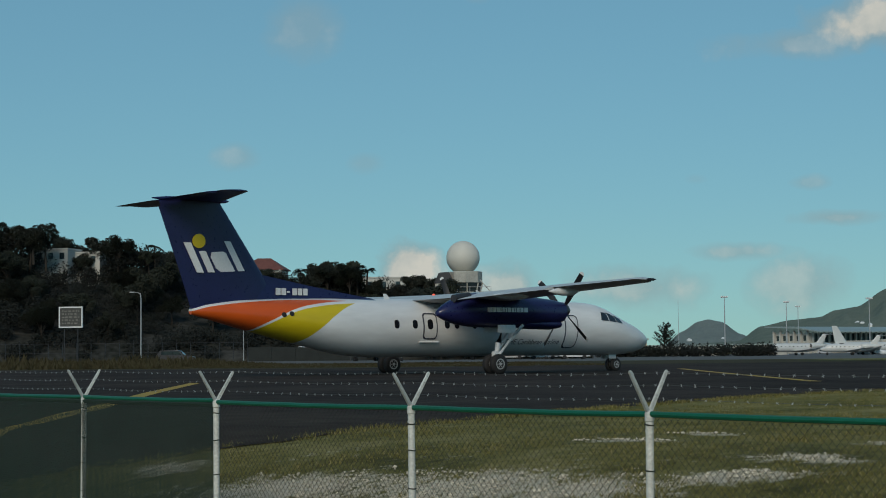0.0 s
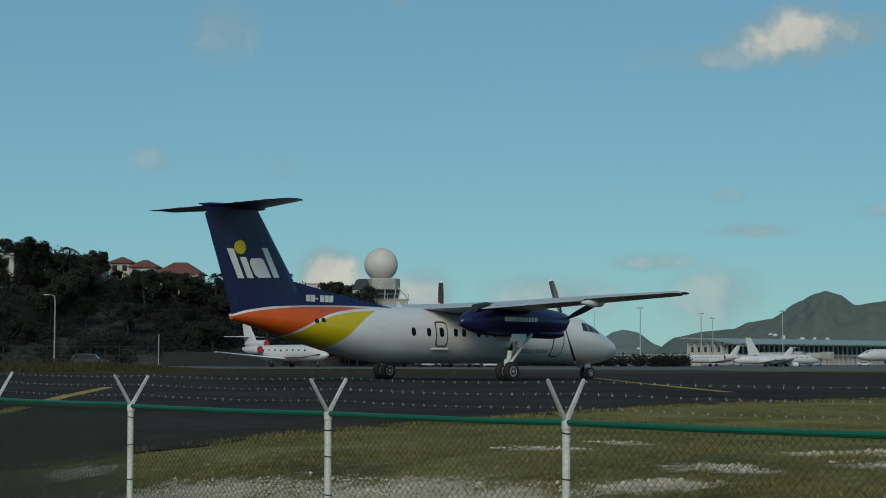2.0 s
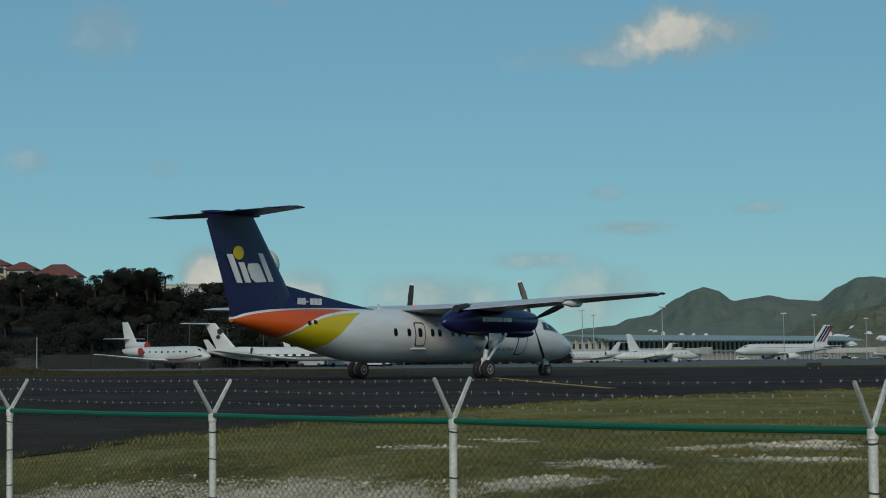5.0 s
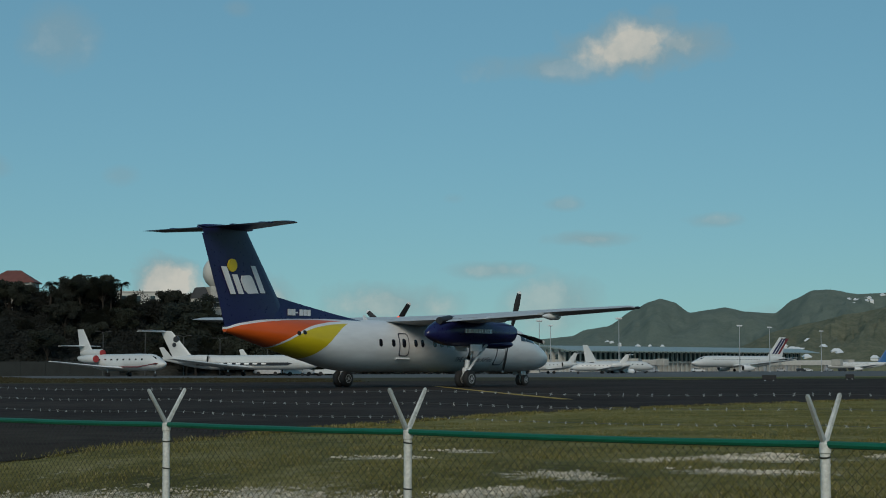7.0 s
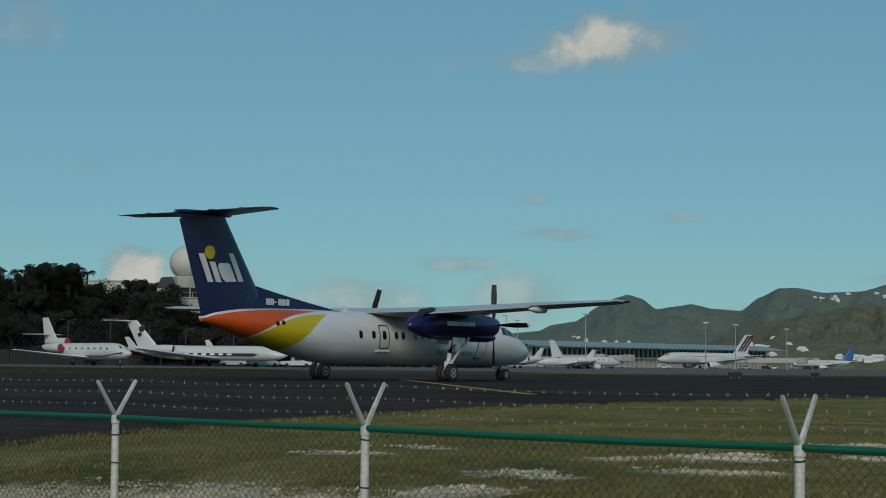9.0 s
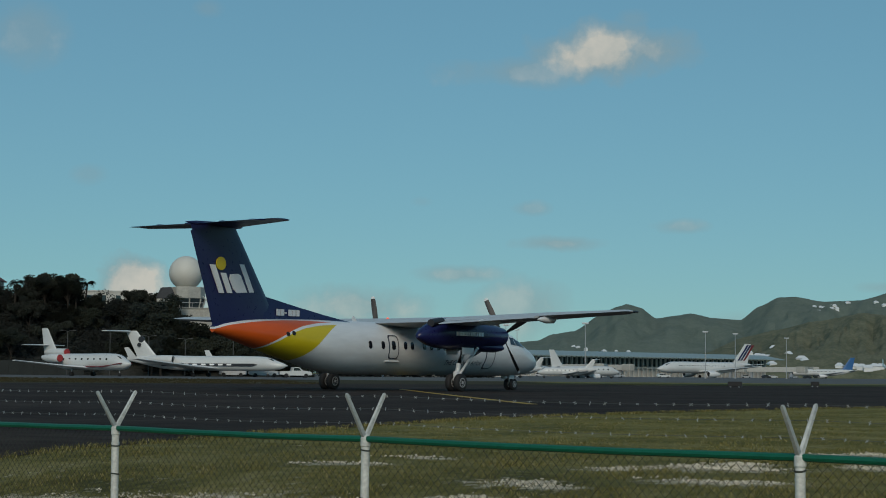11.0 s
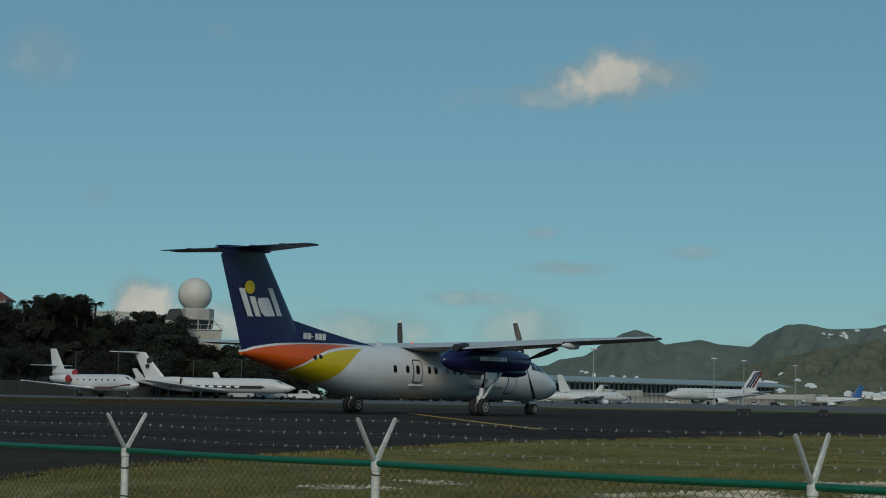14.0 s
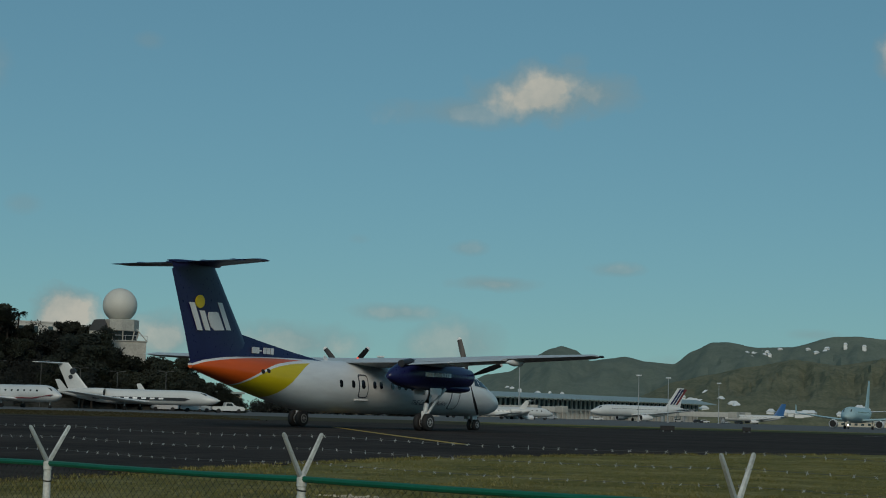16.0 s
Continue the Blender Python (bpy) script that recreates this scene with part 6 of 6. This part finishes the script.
def build_sign():
    s = thing("framed_sign", pose(-36.5, 170, 0, 0, 0, -10), "square sign with white frame and dark panel", "sign")
    for x in (-0.7, 0.7):
        bm = B()
        tube(bm, [(x, 0.1, -0.05), (x, 0.1, 4.2)], 0.06, 8)
        part("post", bm, M_DARKMETAL, s)
    bm = B()
    box(bm, -1.12, -0.04, 3.95, 1.12, 0.06, 5.8)
    part("panel", bm, mat("dark_sign_panel", (0.06, 0.06, 0.055), 0.6, vary=0.5, scale=2.5), s, smooth=False)
    rb = random.Random(8)
    for k in range(5):
        u = -0.9
        while u < 0.75:
            w = rb.uniform(0.1, 0.34)
            bm = B()
            box(bm, u, -0.052, 5.42 - 0.3 * k, min(0.92, u + w), -0.036, 5.55 - 0.3 * k + rb.uniform(-0.02, 0.03))
            part("lettering_bar", bm, M_SIGNBAR, s, "plain dull bar", smooth=False)
            u += w + rb.uniform(0.06, 0.2)
    for a, b, c, d in ((-1.24, 3.83, 1.24, 3.96), (-1.24, 5.79, 1.24, 5.92), (-1.24, 3.965, -1.11, 5.785), (1.11, 3.965, 1.24, 5.785)):
        bm = B()
        box(bm, a, -0.08, b, c, 0.08, d, 0.015)
        part("frame_bar", bm, M_WHITE, s, smooth=False)


build_sign()


def build_far_fence():
    f = thing("boundary_fence", pose(0, 0, 0), "dark mesh boundary fence at the hill foot", "fence")
    for i in range(24):
        x = -64 + i * 1.75
        bm = B()
        tube(bm, [(x, 212, 0), (x, 212, 2.6), (x + 0.02, 211.7, 2.95)], 0.045, 6)
        part("post", bm, M_DARKMETAL, f)
    for z in (0.3, 1.45, 2.6):
        bm = B()
        tube(bm, [(-64, 212, z), (-23.7, 212, z)], 0.022, 6)
        part("rail", bm, M_DARKMETAL, f)


build_far_fence()


# ---- vehicles ----
def car(x, y, rot, material, label, L=4.6, pickup=False):
    c = thing("car", pose(x, y, 0, 0, 0, rot), label, "car", group="parked cars")
    prof = [(-L / 2, 0.45), (-L / 2, 0.95), (-L * 0.46, 1.05), (-L * 0.40, 1.62), (-L * 0.1, 1.72), (L * 0.1, 1.66), (L * 0.24, 1.08), (L * 0.46, 0.95), (L / 2, 0.75), (L / 2, 0.4), (L * 0.3, 0.32), (-L * 0.3, 0.32)]
    if pickup:
        prof = [(-L / 2, 0.5), (-L / 2, 1.0), (-L * 0.12, 1.02), (-L * 0.1, 1.66), (L * 0.1, 1.66), (L * 0.22, 1.08), (L * 0.46, 0.98), (L / 2, 0.75), (L / 2, 0.42), (L * 0.3, 0.35), (-L * 0.3, 0.35)]
    bm = B()
    slab(bm, prof, -0.85, 0.85)
    bmesh.ops.bevel(bm, geom=bm.edges[:], offset=0.06, segments=2, affect="EDGES")
    body = part("body", bm, material, c)
    for s in (-1, 1):
        bm = B()
        lo, hi = (-0.36, 0.17) if not pickup else (-0.08, 0.15)
        slab(bm, [(L * lo, 1.12), (L * hi, 1.12), (L * hi * 0.6, 1.55), (L * lo * 0.97, 1.55)], s * 0.8, s * 0.862)
        part("side_window", bm, M_WINDOW, body)
        for xx in (-L * 0.31, L * 0.31):
            bm = B()
            lathe(bm, [(s * 0.66, 0.2), (s * 0.66, 0.34), (s * 0.88, 0.34), (s * 0.89, 0.2), (s * 0.885, 0.02)], "y", 16, (xx, 0, 0.34))
            part("wheel", bm, M_BLACK, c)
    bm = B()
    slab(bm, [(L * 0.12, 1.6), (L * 0.225, 1.12), (L * 0.24, 1.12), (L * 0.135, 1.62)], -0.7, 0.7)
    part("windscreen", bm, M_WINDOW, body)


car(16.6, 281, 4, M_JETWHITE, "white van beside the parked jets", 5.0)
car(21.2, 276, 8, M_JETWHITE, "white pickup truck on the apron", 5.2, True)
car(-31.5, 205, 0, M_DARKMETAL, "dark car parked before the hill")
car(12, 292, 170, M_GREY, "grey car near the boundary wall")
car(80, 440, 10, M_JETWHITE, "white van by the service sheds", 5.0)
car(120, 470, -10, M_GREY, "grey car on the far apron")
for x, y, r, mt, lb in ((112, 455, 20, M_DARKMETAL, "dark tow tractor on the far apron"), (128, 520, -30, M_JETWHITE, "white van near the parked aircraft"), (140, 560, 8, M_DARKMETAL, "dark baggage tractor on the apron"),
                        (158, 590, 15, M_GREY, "grey service truck on the apron"), (171, 640, -12, M_DARKMETAL, "dark loader by the gates"), (205, 690, 5, M_JETWHITE, "white service truck by the gates")):
    car(x, y, r, mt, lb, 5.6)
for k, (x, y, r) in enumerate(((150, 760, 10), (172, 775, -20), (195, 790, 0), (216, 800, 30), (300, 860, -15), (318, 880, 10), (340, 930, 0), (360, 950, 20), (372, 960, 10))):
    car(x, y, r, (M_JETWHITE, M_GREY, M_DARKMETAL)[k % 3], ("white", "grey", "dark")[k % 3] + " service vehicle by the terminal", 5.4)


def marker(x, y, w):
    m = thing("taxiway_sign", pose(x, y, 0, 0, 0, -18), "low black taxiway sign box on the verge", "sign", group="taxiway signs")
    bm = B()
    box(bm, -w / 2, -0.12, 0.08, w / 2, 0.12, 0.44, 0.03)
    part("box", bm, M_BLACK, m, smooth=False)
    for s in (-1, 1):
        bm = B()
        box(bm, s * w * 0.3 - 0.05, -0.06, 0, s * w * 0.3 + 0.05, 0.06, 0.1)
        part("foot", bm, M_GREY, m, smooth=False)


marker(42, 123, 1.05)
marker(54.5, 139, 0.7)
paved("grass_island", smooth_edge([(34, 150), (60, 146), (100, 160), (150, 178), (100, 182), (60, 172), (34, 160), (34, 150)])[:-1], 0.03, mat("airfield_grass", (0.06, 0.07, 0.022), 0.95, vary=0.4, scale=0.2, bump=0.6, bscale=6, spec=0.1),
      "low grass island between taxiways", near=False)
paved("runway_edge_line", line_strip([(60, 128), (110, 137), (200, 152), (330, 172)], 0.9), 0.03, mat("white_line", (0.34, 0.34, 0.33), 0.8, vary=0.4, scale=0.4), "worn white edge line", near=False)


# ---- houses on the far hills ----
def far_house(az, el, d, w, h, k):
    x, y = polar(az, d)
    z = d * math.tan(radians(el))
    o = thing("hill_house", pose(x, y, z, 0, 0, -az + k * 13 % 40 - 20), "small white house on the far hillside", "house", group="houses on the far hills")
    bm = B()
    box(bm, -w / 2, -4, -14, w / 2, 4, h, 0.1)
    part("wall", bm, M_WHITE, o, smooth=False)
    bm = B()
    a = [bm.verts.new(p) for p in ((-w / 2 - 0.6, -4.6, h + 0.01), (w / 2 + 0.6, -4.6, h + 0.01), (w / 2 + 0.6, 4.6, h + 0.01), (-w / 2 - 0.6, 4.6, h + 0.01))]
    t = [bm.verts.new(p) for p in ((-w / 4, 0, h + 2.6), (w / 4, 0, h + 2.6))]
    bm.faces.new(a[::-1])
    bm.faces.new((a[0], a[1], t[1], t[0]))
    bm.faces.new((a[1], a[2], t[1]))
    bm.faces.new((a[2], a[3], t[0], t[1]))
    bm.faces.new((a[3], a[0], t[0]))
    part("roof", bm, M_WHITE, o, smooth=False)


rh = random.Random(3)
spots = [(21.45, 2.28), (21.6, 2.3), (21.75, 2.27), (21.9, 2.31), (22.05, 2.28), (21.55, 2.17), (21.75, 2.16), (21.95, 2.18), (22.15, 2.19), (22.75, 2.36), (22.95, 2.38), (23.15, 2.36), (23.35, 2.38), (22.85, 2.24), (23.05, 2.2), (23.6, 2.36), (24.0, 2.5), (24.6, 2.6), (22.5, 2.4),
         (23.9, 2.42), (25.1, 2.5)]
for k, (az, el) in enumerate(spots):
    far_house(az + rh.uniform(-0.06, 0.06), el - 0.03 + rh.uniform(-0.05, 0.04), on_slope(RANGE, 2900, 420, az, el), rh.uniform(4, 8.5), rh.uniform(1.6, 3), k)
low = [(13.6, 0.92), (13.75, 0.9), (14.0, 0.84), (14.6, 0.78), (15.0, 0.76), (15.4, 0.75), (8.2, 0.42), (9.3, 0.45)]
for k, (az, el) in enumerate(low):
    far_house(az, el, on_slope(FARHILL, 3600, 420, az, el) if az < 10 else on_slope(RANGE, 2900, 420, az, el), rh.uniform(4, 8), rh.uniform(1.2, 2.2), k)
low2 = [(19.6, 0.62), (19.75, 0.6), (19.9, 0.58), (20.05, 0.36), (20.1, 0.9), (21.0, 0.55), (21.1, 0.5), (22.2, 0.32), (22.5, 0.3), (22.7, 0.33), (22.9, 0.3), (23.1, 0.27), (23.3, 0.3), (24.8, 0.45), (25.0, 0.5), (25.2, 0.48), (23.5, 0.32), (24.4, 0.3), (24.6, 0.33), (20.6, 0.7), (19.3, 0.75)]
for k, (az, el) in enumerate(low2):
    far_house(az, el, on_slope(FOOTHILL, 1900, 420, az, el), rh.uniform(4, 9.5), rh.uniform(1.5, 2.8), k)


# ---- movement ----
# seconds, place of the main gear's middle, heading in degrees from +X
TAXI = [
    (0, -0.07, 75.22, 37.01),
    (0.5, 1.02, 75.69, 38.61),
    (1, 2.04, 76.28, 40.59),
    (1.5, 2.96, 77.10, 41.86),
    (2, 3.86, 77.73, 43.27),
    (2.5, 4.65, 78.57, 44.21),
    (3, 5.43, 79.38, 44.85),
    (3.5, 6.09, 80.12, 45.16),
    (4, 6.92, 80.36, 44.97),
    (6.5, 9.71, 83.12, 44.28),
    (7, 10.00, 83.90, 44.34),
    (7.5, 10.43, 83.70, 44.06),
    (8, 10.71, 84.02, 44.25),
    (8.5, 10.24, 81.74, 44.42),
    (9, 10.42, 81.87, 44.64),
    (11.5, 11.00, 82.46, 44.52),
    (12, 11.10, 82.63, 44.52),
    (12.5, 11.28, 82.59, 44.44),
    (13, 11.43, 82.99, 44.46),
    (13.5, 11.56, 82.87, 44.60),
    (14, 11.78, 83.05, 44.66),
    (14.5, 12.03, 83.30, 44.59),
    (15, 12.27, 83.35, 44.89),
    (15.5, 12.60, 84.13, 44.53),
    (16, 12.91, 84.22, 44.45),
]
# propeller angles at those times, degrees clockwise from upright, seen from behind
SPIN_RIGHT = [40, 69, 7, 36, 69, 4, 25, 39, 65, 76, 15, 26, 50, 67, 0, 76, 13, 22, 39, 46, 72, 0, 29, 44, 72]
SPIN_LEFT = [60, 80, 18, 42, 0, 20, 52, 80, 5, 12, 38, 47, 75, 0, 20, 5, 18, 28, 42, 62, 87, 2, 12, 25, 45]


def spin_rows(phases, place):
    total, rows = phases[0], []
    for i in range(len(phases) - 1):
        t0, t1 = TAXI[i][0], TAXI[i + 1][0]
        n = round((t1 - t0) * 10)
        turn = (phases[i + 1] - phases[i]) % 90 + 90 * round(n * 0.6)
        for k in range(n):
            rows.append((t0 + k * 0.1, pose(*place, total + turn * k / n, 0, 0)))
        total += turn
    rows.append((CLIP, pose(*place, total, 0, 0)))
    return rows


def motions():
    walk(airliner, [(t, pose(x, y, 0, 0, 0, h)) for t, x, y, h in TAXI])
    walk(taxi_jet, [(t, pose(187 + (CLIP - t) * 4.6 * 0.57, 402 + (CLIP - t) * 4.6 * 0.82, 0, 0, 0, 235)) for t in (0, 4, 8, 12, 16)])
    for sp, phases in zip(PROPS, (SPIN_RIGHT, SPIN_LEFT)):
        walk(sp, spin_rows(phases, sp.location.copy()))
    for wheel, r in WHEELS:
        rows, rolled, c = [], 0.0, wheel.location.copy()
        for (t0, x0, y0, h0), (t1, x1, y1, h1) in zip(TAXI, TAXI[1:]):
            d = max(0.0, (x1 - x0) * math.cos(radians(h0)) + (y1 - y0) * math.sin(radians(h0)))
            n = max(1, round((t1 - t0) * 4))
            for k in range(n):
                rows.append((t0 + (t1 - t0) * k / n, pose(*c, 0, math.degrees((rolled + d * k / n) / r), 0)))
            rolled += d
        rows.append((CLIP, pose(*c, 0, math.degrees(rolled / r), 0)))
        walk(wheel, rows)


motions()
